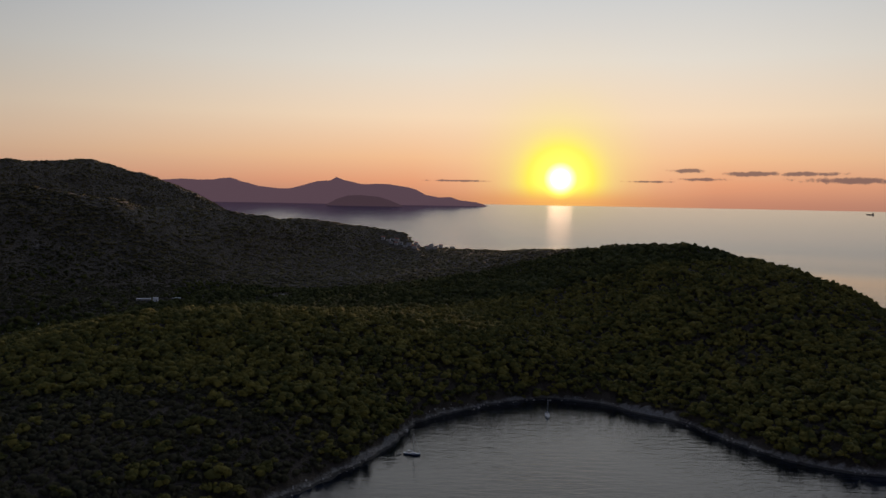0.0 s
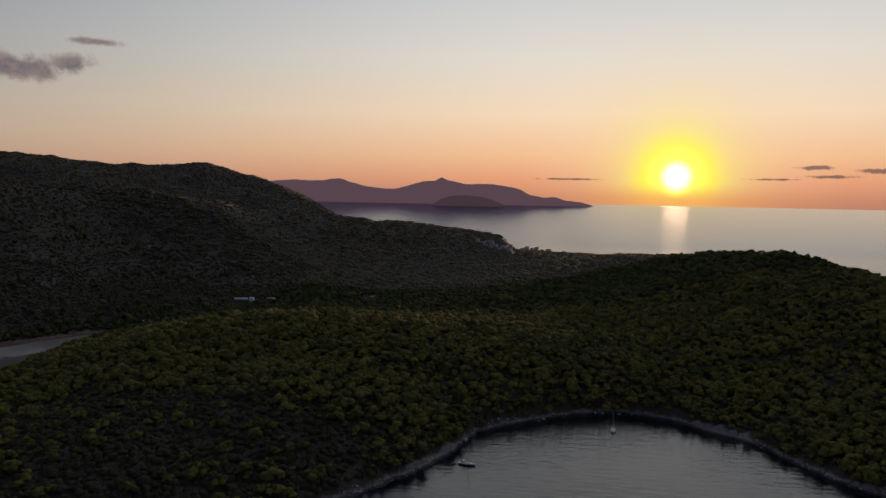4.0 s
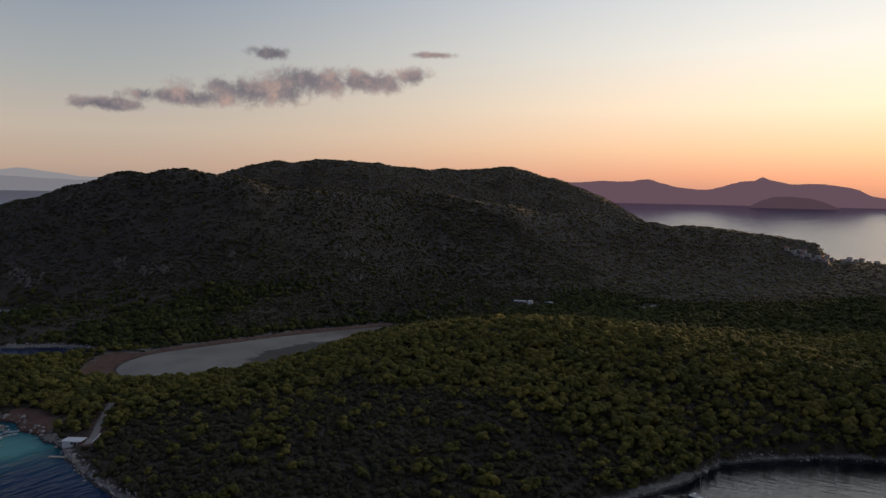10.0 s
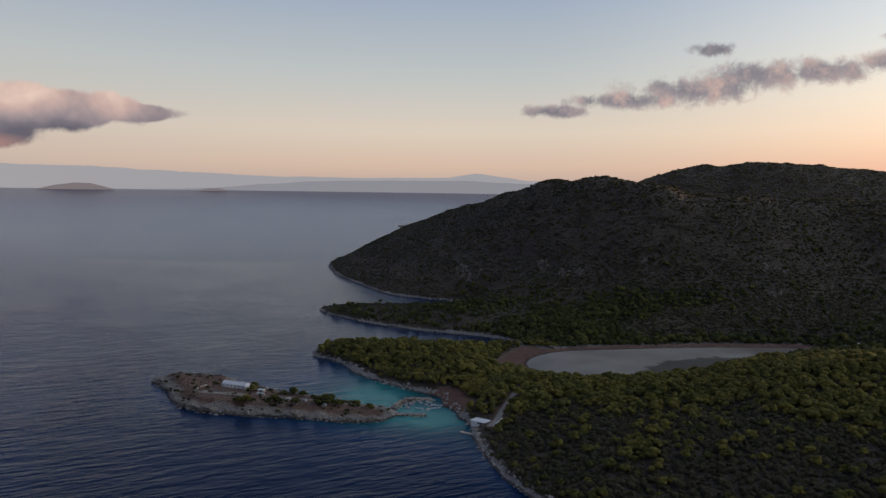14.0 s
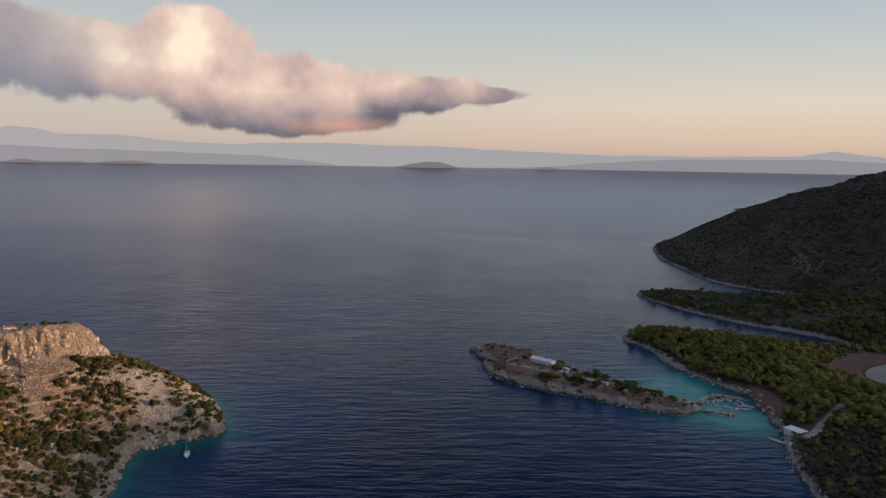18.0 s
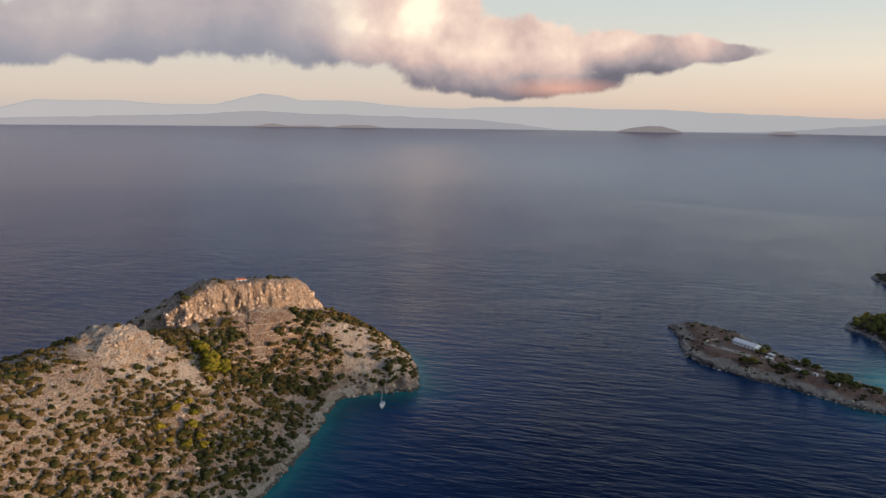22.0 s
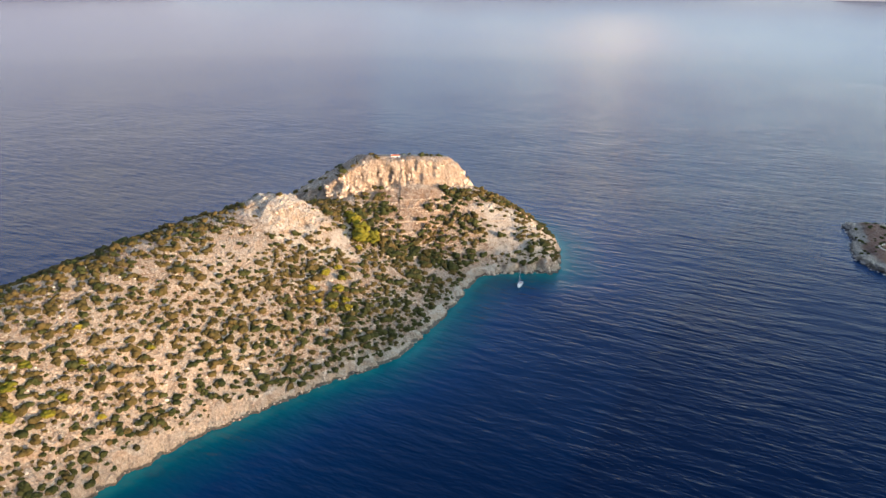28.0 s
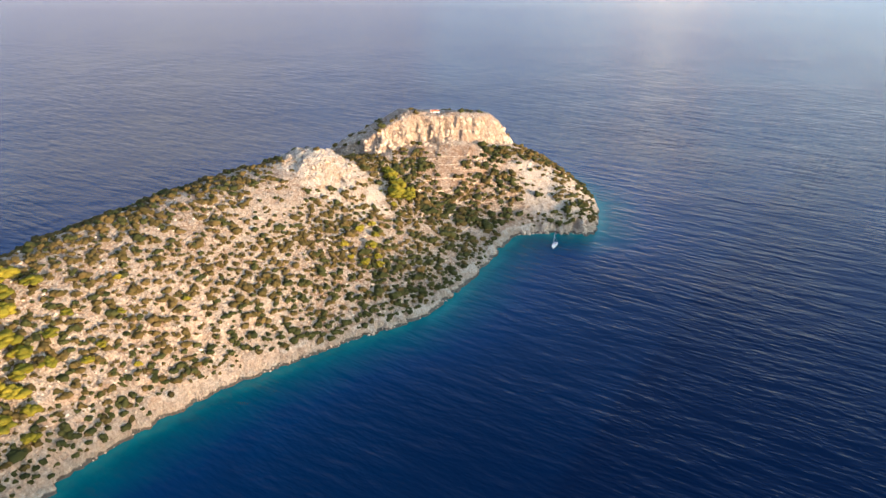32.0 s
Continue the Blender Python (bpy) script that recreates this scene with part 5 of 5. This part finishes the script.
def outcrops():
    """Bare limestone faces showing through the scrub of the big hill."""
    rng = np.random.default_rng(27)
    for x, y in [(-1165, 709), (-1190, 722), (-1140, 722), (-948, 802), (-925, 818), (-1015, 790), (-731, 1072), (-752, 1050), (-687, 1261), (-700, 1010), (-843, 884)]:
        n = int(rng.integers(10, 16))
        a, r = rng.uniform(0, 6.283, n), rng.uniform(0, 1, n)
        X, Y, Z = settle(x + 20 * r * np.cos(a), y + 16 * r * np.sin(a), height_main, 4.0, 5.0)
        size = rng.uniform(5, 11, n)
        grow("rock_outcrop", X, Y, Z - 0.3 * size, size, SMALL_ROCKS, HILL_ROCK, rng, "bare grey limestone outcrop on the scrubby hillside", "rocks", size * rng.uniform(1.0, 2.6, n), False)


outcrops()


def terrace_walls():
    rng = np.random.default_rng(26)
    ys = np.arange(-290, -150, 0.5)
    for n, z in enumerate(np.arange(15, 53, 2.9)):
        xs = np.arange(-468 + 9 * (n % 3), -342 + 11 * (n % 2), 0.9)
        XX, YY = np.meshgrid(xs, ys, indexing="ij")
        H = height_pen(XX, YY) + 1.6 * lumpy(XX, YY, 30, 81 + n, 2)
        down = (H[:, :-1] > z) & (H[:, 1:] <= z)
        y = ys[down.argmax(1)]
        ok = down.any(1) & (lumpy(xs, y, 17, 90 + n, 2) > 0.02) & (rng.uniform(0, 1, len(xs)) < 0.93)
        if ok.sum() < 8:
            continue
        X, Y, Z = settle(xs[ok], y[ok] + rng.uniform(-0.3, 0.3, ok.sum()), height_pen, 4.2, 1.7)
        verts, faces = [], []
        for k in range(len(X)):
            v = SMALL_ROCKS[int(rng.integers(0, 6))]
            verts.append(v[0] * (2.2, 1.2, rng.uniform(1.1, 1.7)) + (X[k], Y[k], Z[k] + 0.15))
            faces.append(v[1] + 12 * k)
        tagged(link_mesh("terrace_wall", np.concatenate(verts), np.concatenate(faces), CLIFF_ROCK), "tumbled dry-stone terrace wall across the slope", "stone wall", "terrace walls")


terrace_walls()


# ---- boats ----
def hull_mesh(length, beam, free, stern=0.75, draft=0.35):
    """A lofted hull, bow along +y."""
    bm = bmesh.new()
    rings = []
    n = 11
    for k in range(n):
        t = k / (n - 1)
        y = (t - 0.5) * length
        w = beam / 2 * min(1.0, stern + (1 - stern) * math.sin(min(1, t / 0.45) * math.pi / 2)) * (1 if t < 0.55 else math.cos((t - 0.55) / 0.45 * math.pi / 2) ** 0.8 + 0.015)
        top = free * (1 + 0.28 * max(0, t - 0.4))
        bot = -draft * (1 - max(0, (t - 0.55) / 0.45) ** 2)
        ring = [bm.verts.new((sx * w * f, y, z)) for sx, f, z in ((-1, 1, top), (-1, 0.94, top * 0.35), (-1, 0.55, bot * 0.7), (0, 0, bot), (1, 0.55, bot * 0.7), (1, 0.94, top * 0.35), (1, 1, top))]
        rings.append(ring)
    for a, b in zip(rings[:-1], rings[1:]):
        for i in range(6):
            bm.faces.new((a[i], a[i + 1], b[i + 1], b[i]))
    bm.faces.new(rings[0])
    deck = bmesh.new()
    tops = [(r[0].co.copy(), r[6].co.copy()) for r in rings]
    dv = [(deck.verts.new(a + Vector((0.04, 0, -0.03))), deck.verts.new(b + Vector((-0.04, 0, -0.03)))) for a, b in tops]
    for (a, b), (c, d) in zip(dv[:-1], dv[1:]):
        deck.faces.new((a, b, d, c))
    bmesh.ops.recalc_face_normals(bm, faces=bm.faces)
    for f in bm.faces:
        f.smooth = True
    return bm, deck


def sailing_yacht(x, y, turn, length, label, hull_mat=None):
    b = thing("sailing_yacht", x, y, 0.0, turn, label, "sailboat", "yachts at anchor")
    L, W = length, length * 0.31
    hull, deck = hull_mesh(L, W, 1.15)
    h = part("hull", hull, hull_mat or HULL, b, "glossy hull with a fine bow")
    for s in (-1, 1):
        part("stripe", boxed(s * W * 0.46, -L * 0.05, 0.82, 0.05, L * 0.62, 0.12, -s * 1.0), NAVY, h, "dark blue stripe along the hull")
    part("deck", deck, HULL, b)
    bm = bmesh.new()
    box(bm, 0, L * 0.08, 1.1, W * 0.52, L * 0.30, 0.48, 0, 0.12)
    box(bm, 0, L * 0.24, 1.1, W * 0.36, L * 0.12, 0.32, 0, 0.1)
    c = part("cabin", bm, HULL, b, "low white coachroof")
    for s in (-1, 1):
        for k in range(3):
            part("cabin_window", boxed(s * W * 0.262, L * (0.0 + 0.08 * k), 1.26, 0.03, L * 0.055, 0.16), DARK, c, "dark tinted window")
    part("cockpit", boxed(0, -L * 0.24, 1.04, W * 0.55, L * 0.24, 0.12), TEAK, b, "teak-laid cockpit")
    for s in (-1, 1):
        part("bench", boxed(s * W * 0.3, -L * 0.24, 1.1, W * 0.1, L * 0.24, 0.3, 0, bevel=0.04), HULL, b)
    bm = bmesh.new()
    bmesh.ops.create_cone(bm, cap_ends=False, segments=14, radius1=0.45, radius2=0.45, depth=0.05, matrix=pose(0, -L * 0.33, 1.75, 90, 0, 0))
    rod(bm, (0, -L * 0.33, 1.1), (0, -L * 0.33, 1.75), 0.09)
    part("wheel", bm, ALU, b)
    mast_y, mast_top = L * 0.1, L * 1.30
    m = part("mast", rods(((0, mast_y, 1.1), (0, mast_y, mast_top)), r=0.11, r1=0.08, sides=8), ALU, b, "tall aluminium mast")
    for f, k in ((0.3, 0.42), (0.24, 0.7)):
        part("spreader", rods(((-W * f, mast_y, mast_top * k), (W * f, mast_y, mast_top * k)), r=0.035), ALU, m)
    boom = part("boom", rods(((0, mast_y, 2.5), (0, -L * 0.27, 2.45)), r=0.08), ALU, b)
    part("sail_cover", rods(((0, mast_y - 0.1, 2.68), (0, -L * 0.26, 2.6)), r=0.2, r1=0.14, sides=8), NAVY if hull_mat is None else HULL, boom, "furled sail under its cover")
    part("forestay", rods(((0, L * 0.49, 1.5), (0, mast_y, mast_top)), r=0.075, r1=0.03), HULL, b, "furled white foresail on its stay")
    part("backstay", rods(((0, -L * 0.49, 1.15), (0, mast_y, mast_top)), r=0.02), ALU, b)
    for s in (-1, 1):
        part("shroud", rods(((s * W * 0.46, mast_y - 0.2, 1.2), (s * W * 0.3, mast_y, mast_top * 0.42)), ((s * W * 0.3, mast_y, mast_top * 0.42), (0, mast_y, mast_top * 0.95)), r=0.018), ALU, b)
    bm = bmesh.new()
    box(bm, 0, -L * 0.2, 3.0, W * 0.62, L * 0.16, 0.08, 0, 0.03)
    for sx in (-1, 1):
        for sy in (-0.27, -0.13):
            rod(bm, (sx * W * 0.3, L * sy, 1.2), (sx * W * 0.3, L * sy, 3.0), 0.02)
    part("bimini", bm, NAVY if hull_mat is None else HULL, b, "canvas sun roof on its hoops")
    for s in (-1, 1):
        ends = []
        for k in range(6):
            t = -0.42 + 0.15 * k
            w = W * 0.47 * (1 if t < 0.1 else math.cos((t - 0.1) / 0.5 * math.pi / 2))
            ends.append(((s * w, L * t, 1.15), (s * w, L * t, 1.85)))
        part("guard_rail", rods(*ends, *[(a[1], c2[1]) for a, c2 in zip(ends[:-1], ends[1:])], r=0.018, sides=4), ALU, b)
    return b


def small_boat(x, y, turn, length, label, mat=None, group="boats in the little harbour"):
    b = thing("motor_boat", x, y, 0.0, turn, label, "boat", group)
    hull, deck = hull_mesh(length, length * 0.38, 0.55, 0.85, 0.2)
    part("hull", hull, mat or HULL, b)
    part("deck", deck, HULL, b)
    for k in (-0.25, 0.02):
        part("bench", boxed(0, length * k, 0.42, length * 0.3, 0.3, 0.16, 0, 0.03), TEAK, b)
    part("well", boxed(0, -length * 0.12, 0.55, length * 0.26, length * 0.5, 0.03), GREY_STONE, b, "grey inside of the boat")
    part("windscreen", boxed(0, length * 0.12, 0.56, length * 0.26, 0.12, 0.42, 0, 0.03), DARK, b)
    bm = bmesh.new()
    box(bm, 0, -length * 0.52, 0.35, 0.32, 0.4, 0.65, 0, 0.08)
    rod(bm, (0, -length * 0.53, -0.3), (0, -length * 0.53, 0.4), 0.07)
    part("outboard", bm, DARK, b, "black outboard motor")
    return b


sailing_yacht(-20.5, 518, -104, 12.0, "dark-hulled sailing yacht with bare mast anchored in the bay", NAVY)
sailing_yacht(87, 617, 176, 12.5, "white sailing yacht anchored at the head of the bay")
sailing_yacht(-403, -121, -78, 12.5, "white sailing yacht moored stern-to beside the pale rocks")
small_boat(-29.5, 518, -60, 3.4, "small grey dinghy behind the anchored yacht", GREY_STONE, "dinghies")
BOATS = [(-527, 317.5, 100, 6.0), (-523, 315, 120, 5.6), (-517, 325, 150, 6.4), (-526, 336.5, 60, 6.0), (-509, 328, 185, 6.6), (-524, 343.5, 30, 5.6), (-536, 319.7, 60, 6.8), (-531.6, 323, 45, 6.4), (-536, 327, 70, 5.6), (-535.5, 334, 95, 6.2), (-531.7, 342.2, 110, 6.4), (-519.2, 338.2, 200, 7.4), (-512.3, 334.9, 175, 8.2), (-518, 346, 160, 6.4), (-511, 341, 190, 5.8)]
for k, (x, y, a, L) in enumerate(BOATS):
    small_boat(x, y, a, L * 1.2, "small white motor boat moored in the little harbour" if k % 4 != 3 else "small blue-hulled motor boat moored in the little harbour", None if k % 4 != 3 else NAVY)
small_boat(-521, 228, 40, 4.2, "small white boat drawn up at the islet's edge", None, "boats by the islet")


# ---- buildings ----
def gable(bm, w, d, z, rise, over=0.3):
    """A pitched roof slab, ridge along x."""
    a, b = w / 2 + over, d / 2 + over
    v = [bm.verts.new(p) for p in ((-a, -b, z), (a, -b, z), (a, b, z), (-a, b, z), (-a, 0, z + rise), (a, 0, z + rise), (-a, -b, z - 0.18), (a, -b, z - 0.18), (a, b, z - 0.18), (-a, b, z - 0.18))]
    for f in ((0, 1, 5, 4), (2, 3, 4, 5), (1, 2, 5), (3, 0, 4), (6, 9, 8, 7), (0, 6, 7, 1), (1, 7, 8, 2), (2, 8, 9, 3), (3, 9, 6, 0)):
        bm.faces.new([v[i] for i in f])


def house(name, x, y, z, turn, w, d, h, label, category, roof="flat", roof_mat=None, windows=3, door=True, wall_mat=None, group="", back=True):
    e = thing(name, x, y, z, turn, label, category, group)
    wall = part("wall", boxed(0, 0, -1.2, w, d, h + 1.2), wall_mat or WHITE, e)
    bm = bmesh.new()
    if roof == "gable":
        gable(bm, w, d, h, d * 0.24)
    else:
        box(bm, 0, 0, h, w + 0.3, d + 0.3, 0.22, 0, 0.04)
        for sx, sy, lx, ly in ((0, 1, w + 0.3, 0.22), (0, -1, w + 0.3, 0.22), (1, 0, 0.22, d - 0.14), (-1, 0, 0.22, d - 0.14)):
            box(bm, sx * (w / 2 + 0.04), sy * (d / 2 + 0.04), h + 0.2, lx, ly, 0.3)
    part("roof", bm, roof_mat or (TILE_RED if roof == "gable" else WHITE), e)
    sides = [(-1, windows)] + ([(1, windows)] if back else [])
    for s, n in sides:
        for k in range(n):
            wx = (k + 0.5) / n * w - w / 2
            is_door = door and s == -1 and k == n // 2
            zz, hh, ww = (0.02, 2.1, 1.0) if is_door else (0.95, 1.25, 1.0)
            fr = part("door" if is_door else "window", boxed(wx, s * (d / 2 + 0.02), zz, ww + 0.18, 0.08, hh + 0.14), TEAK if is_door else WHITE, e)
            part("panel" if is_door else "pane", boxed(wx, s * (d / 2 + 0.05), zz + 0.07, ww, 0.07, hh), DARK, fr, "dark glass" if not is_door else "")
    return e


# the chapel on the crag
chapel = house("chapel", -452, -272, ground_z(height_pen, -452, -272) + 0.6, 125, 7.5, 4.4, 2.8, "small white chapel with a red tiled roof on the cliff top", "chapel", "gable", TILE_RED, 2)
part("apse", rods(((3.8, 0, -0.5), (3.8, 0, 2.2)), r=1.3, r1=1.3, sides=12), WHITE, chapel, "round white apse")
part("bell_cote", boxed(-3.5, 0, 3.4, 0.4, 1.0, 1.0, 0, 0.05), WHITE, chapel, "little white bell gable")

# the taverna on the islet, with terraces and walls
tav = house("taverna", -636, 177, ground_z(height_islet, -633, 172) + 0.3, 42.5, 27, 9, 3.5, "long white flat-gabled taverna on the rocky islet", "building", "gable", WHITE, 6)
part("porch_roof", boxed(15.6, -1.0, 2.6, 4.2, 8.0, 0.18), WHITE, tav, "flat white porch roof")
for sy in (-4.4, 0, 2.4):
    part("post", boxed(17.3, sy, -1.3, 0.25, 0.25, 3.95), WHITE, tav)
part("chimney", boxed(6, 2.0, 3.7, 0.8, 0.8, 1.9, 0, 0.04), WHITE, tav)


def low_wall(pts, height, h, thick, mat, label, name="stone_wall"):
    """A rough wall that follows the ground along plan points."""
    bm = bmesh.new()
    rng = random.Random(len(pts) * 7 + int(abs(pts[0][0])))
    for (ax, ay), (bx, by) in zip(pts[:-1], pts[1:]):
        n = max(1, int(math.hypot(bx - ax, by - ay) / 1.6))
        for k in range(n):
            t = (k + 0.5) / n
            x, y = ax + (bx - ax) * t, ay + (by - ay) * t
            box(bm, x, y, ground_z(height, x, y) - 0.5, math.hypot(bx - ax, by - ay) / n + 0.15, thick * rng.uniform(0.85, 1.2), h * rng.uniform(0.85, 1.15) + 0.5, math.degrees(math.atan2(by - ay, bx - ax)) + rng.uniform(-3, 3))
    me = bpy.data.meshes.new(name)
    bm.to_mesh(me)
    bm.free()
    me.materials.append(mat)
    return tagged(new(name, me), label, "wall")


low_wall([(-648, 143), (-634, 137), (-627, 140), (-618, 152), (-607, 165), (-598, 178)], height_islet, 1.1, 0.8, PALE_ROCK, "pale dry-stone terrace wall round the taverna yard")
low_wall([(-655, 152), (-648, 143)], height_islet, 1.0, 0.8, PALE_ROCK, "pale dry-stone wall at the yard's end")
low_wall([(-640, 150), (-625, 158), (-614, 170)], height_islet, 0.6, 0.6, GREY_STONE, "low grey kerb along the terrace")
low_wall([(-600, 186), (-590, 196), (-578, 206), (-566, 219)], height_islet, 0.9, 0.7, PALE_ROCK, "pale stone wall beside the islet path")


def flat_slab(name, pts, height, w, th, mat, label, category, kind=""):
    """A paved strip along plan points, lying on the ground."""
    p = np.array(pts, float)
    seg = np.concatenate([[0], np.cumsum(np.hypot(*np.diff(p, axis=0).T))])
    s = np.arange(0, seg[-1], 2.0)
    c = np.stack([np.interp(s, seg, p[:, 0]), np.interp(s, seg, p[:, 1])], 1)
    t = np.gradient(c, axis=0)
    t /= np.linalg.norm(t, axis=1)[:, None]
    n = np.stack([-t[:, 1], t[:, 0]], 1)
    rows = []
    for k in (-0.5, -0.17, 0.17, 0.5):
        q = c + n * (w * k)
        rows.append(np.c_[q, height(q[:, 0], q[:, 1]) + th])
    rows = [np.c_[rows[0][:, :2], rows[0][:, 2] - th - 0.8]] + rows + [np.c_[rows[-1][:, :2], rows[-1][:, 2] - th - 0.8]]
    V = np.concatenate(rows)
    m = len(c)
    i = (np.arange(len(rows) - 1)[:, None] * m + np.arange(m - 1)[None]).ravel()
    ob = link_mesh(name, V, np.stack([i, i + m, i + m + 1, i + 1], 1), mat)
    return tagged(ob, label, category, kind=kind)


flat_slab("road", ROAD, height_main, 6.0, 0.25, DIRT_ROAD, "pale concrete track down to the jetty", "road", "structure")
flat_slab("road_valley", VALLEY_ROAD, height_main, 5.5, 0.6, DIRT_ROAD, "pale dirt road climbing out of the valley", "road", "structure")
flat_slab("path_islet", [(-632, 142), (-624, 152), (-612, 166), (-602, 178)], height_islet, 8.0, 0.15, DIRT_ROAD, "pale gravel yard before the taverna", "yard", "structure")
flat_slab("path_islet_tail", [(-590, 200), (-570, 224), (-552, 246), (-534, 268), (-514, 290)], height_islet, 2.4, 0.12, DIRT_ROAD, "pale footpath along the islet", "path", "structure")

# sheds and awnings on the islet
for x, y, a, w, d, h, txt in ((-606, 196, 44, 6, 4, 2.2, "small pale shed behind the taverna"), (-597, 193, 44, 8, 2.6, 1.2, "low pale stone store on the islet"), (-570, 213, 60, 4, 2.6, 1.3, "white canvas awning over tables"),
                              (-561, 226, 48, 3.4, 2.4, 1.5, "white flat-roofed hut on the islet"), (-543, 240, 50, 3, 2.2, 1.4, "small pale hut by the footpath")):
    house("shed", x, y, ground_z(height_islet, x, y), a, w, d, h, txt, "shed", "flat", WHITE, 1, True, WHITE if "hut" in txt else PALE_ROCK, "sheds on the islet", False)

# the house over the jetty
dock = thing("boathouse", -443, 350, 3.4, 28, "white flat-roofed boathouse with a broad roof slab above a jetty", "building")
part("wall", boxed(-0.6, 0, -2.6, 12.4, 8.4, 5.6), WHITE, dock)
part("roof", boxed(0.4, 0.2, 3.1, 15.4, 10.2, 0.34, 0, 0.05), WHITE, dock, "broad flat white roof slab")
for y0 in (-2.9, -0.95, 1.0, 2.95):
    w1 = part("window", boxed(5.63, y0, 0.5, 0.1, 1.8, 2.2), ALU, dock)
    part("pane", boxed(5.7, y0, 0.58, 0.06, 1.66, 2.04), DARK, w1, "dark glass under the roof's edge")
for x0 in (1.0, 3.4):
    w1 = part("window", boxed(x0, -4.23, 0.8, 1.9, 0.1, 1.9), ALU, dock)
    part("pane", boxed(x0, -4.3, 0.88, 1.74, 0.06, 1.74), DARK, w1, "dark glass")
part("terrace", boxed(7.6, -1.4, -3.2, 4.2, 7.4, 3.2), WHITE, dock, "white terrace before the glass front")
part("terrace_wall", boxed(9.6, -1.4, 0.0, 0.25, 7.4, 0.8), WHITE, dock)
annex = part("annex", boxed(8.0, 4.6, -2.4, 4.6, 4.0, 4.8), WHITE, dock, "small white side block")
part("annex_roof", boxed(8.0, 4.6, 2.42, 5.0, 4.4, 0.2, 0, 0.03), WHITE, annex)
part("annex_door", boxed(8.0, 2.57, 0.0, 1.0, 0.08, 2.0), DARK, annex)
jet = thing("jetty", -433, 332, 0, 30, "narrow pale concrete jetty below the boathouse", "jetty")
part("slab", boxed(0, 0, -1.5, 15, 2.4, 2.4, 0, 0.06), PALE_ROCK, jet)
part("step", boxed(6.8, 1.9, -1.5, 2.0, 1.5, 2.0, 0, 0.05), PALE_ROCK, jet)
low_wall([(-420, 336), (-412, 330), (-406, 331)], height_main, 0.9, 1.2, PALE_ROCK, "pale landing stones beside the jetty")
low_wall([(-424, 352), (-431, 362), (-436, 368)], height_main, 1.0, 0.4, WHITE, "short white parapet along the track")

# farm buildings in the valley and huts by the lake
for x, y, a, w, d, h, txt in ((-447, 1122, 12, 20, 7, 3.4, "long low pale farm building in the dark valley"), (-430, 1124, 12, 7, 7, 5.0, "white two-storey farmhouse in the dark valley"), (-405, 1140, 10, 12, 7, 3.5, "low grey farm shed beside the farmhouse"),
                              (-518, 936, 30, 8, 5, 3.2, "small pale hut behind the salt lake"), (-509, 950, 30, 6, 5, 3.0, "small pale shed behind the salt lake"), (-496, 772, 20, 6, 4, 3.0, "small pale hut beside the salt lake")):
    z = ground_z(height_main, x, y)
    house("farm_building", x, y, z, a, w, d, h, txt, "building", "flat", WHITE, 4 if w > 10 else 2, True, WHITE if "white" in txt else GREY_ROCK, "", False)

# the village on the far cape
def village():
    rng = random.Random(77)
    for k, (x, y) in enumerate(VILLAGE):
        z = ground_z(height_main, x, y)
        tall = rng.choice((3.2, 5.6, 5.8))
        house("village_house", x, y, z + (1.5 if tall > 5 else 0.5), rng.uniform(-25, 25), rng.uniform(7, 11), rng.uniform(6, 8), tall,
              "white two-storey village house on the far cape" if tall > 5 else "small white village house on the far cape", "house",
              "gable" if k % 3 == 0 else "flat", TILE_RED if k % 3 == 0 else AGED_WHITE, 3, True, AGED_WHITE, "village houses", False)


village()

# a freighter far out
ship = thing("cargo_ship", 90 + 4560 * math.sin(radians(28.5)), 50 + 4560 * math.cos(radians(28.5)), float(sea_level(90 + 4560 * math.sin(radians(28.5)), 50 + 4560 * math.cos(radians(28.5)))), 60, "dark cargo ship far out near the horizon", "ship")
hull, deck = hull_mesh(38, 7, 3.0, 0.9, 1.0)
part("hull", hull, DARK, ship)
part("deck", deck, GREY_STONE, ship)
part("bridge", boxed(0, -13, 3, 5.5, 6, 6, 0, 0.1), GREY_STONE, ship, "grey bridge house aft")
part("funnel", rods(((0, -15, 9), (0, -15, 12)), r=0.9, sides=10), DARK, ship)
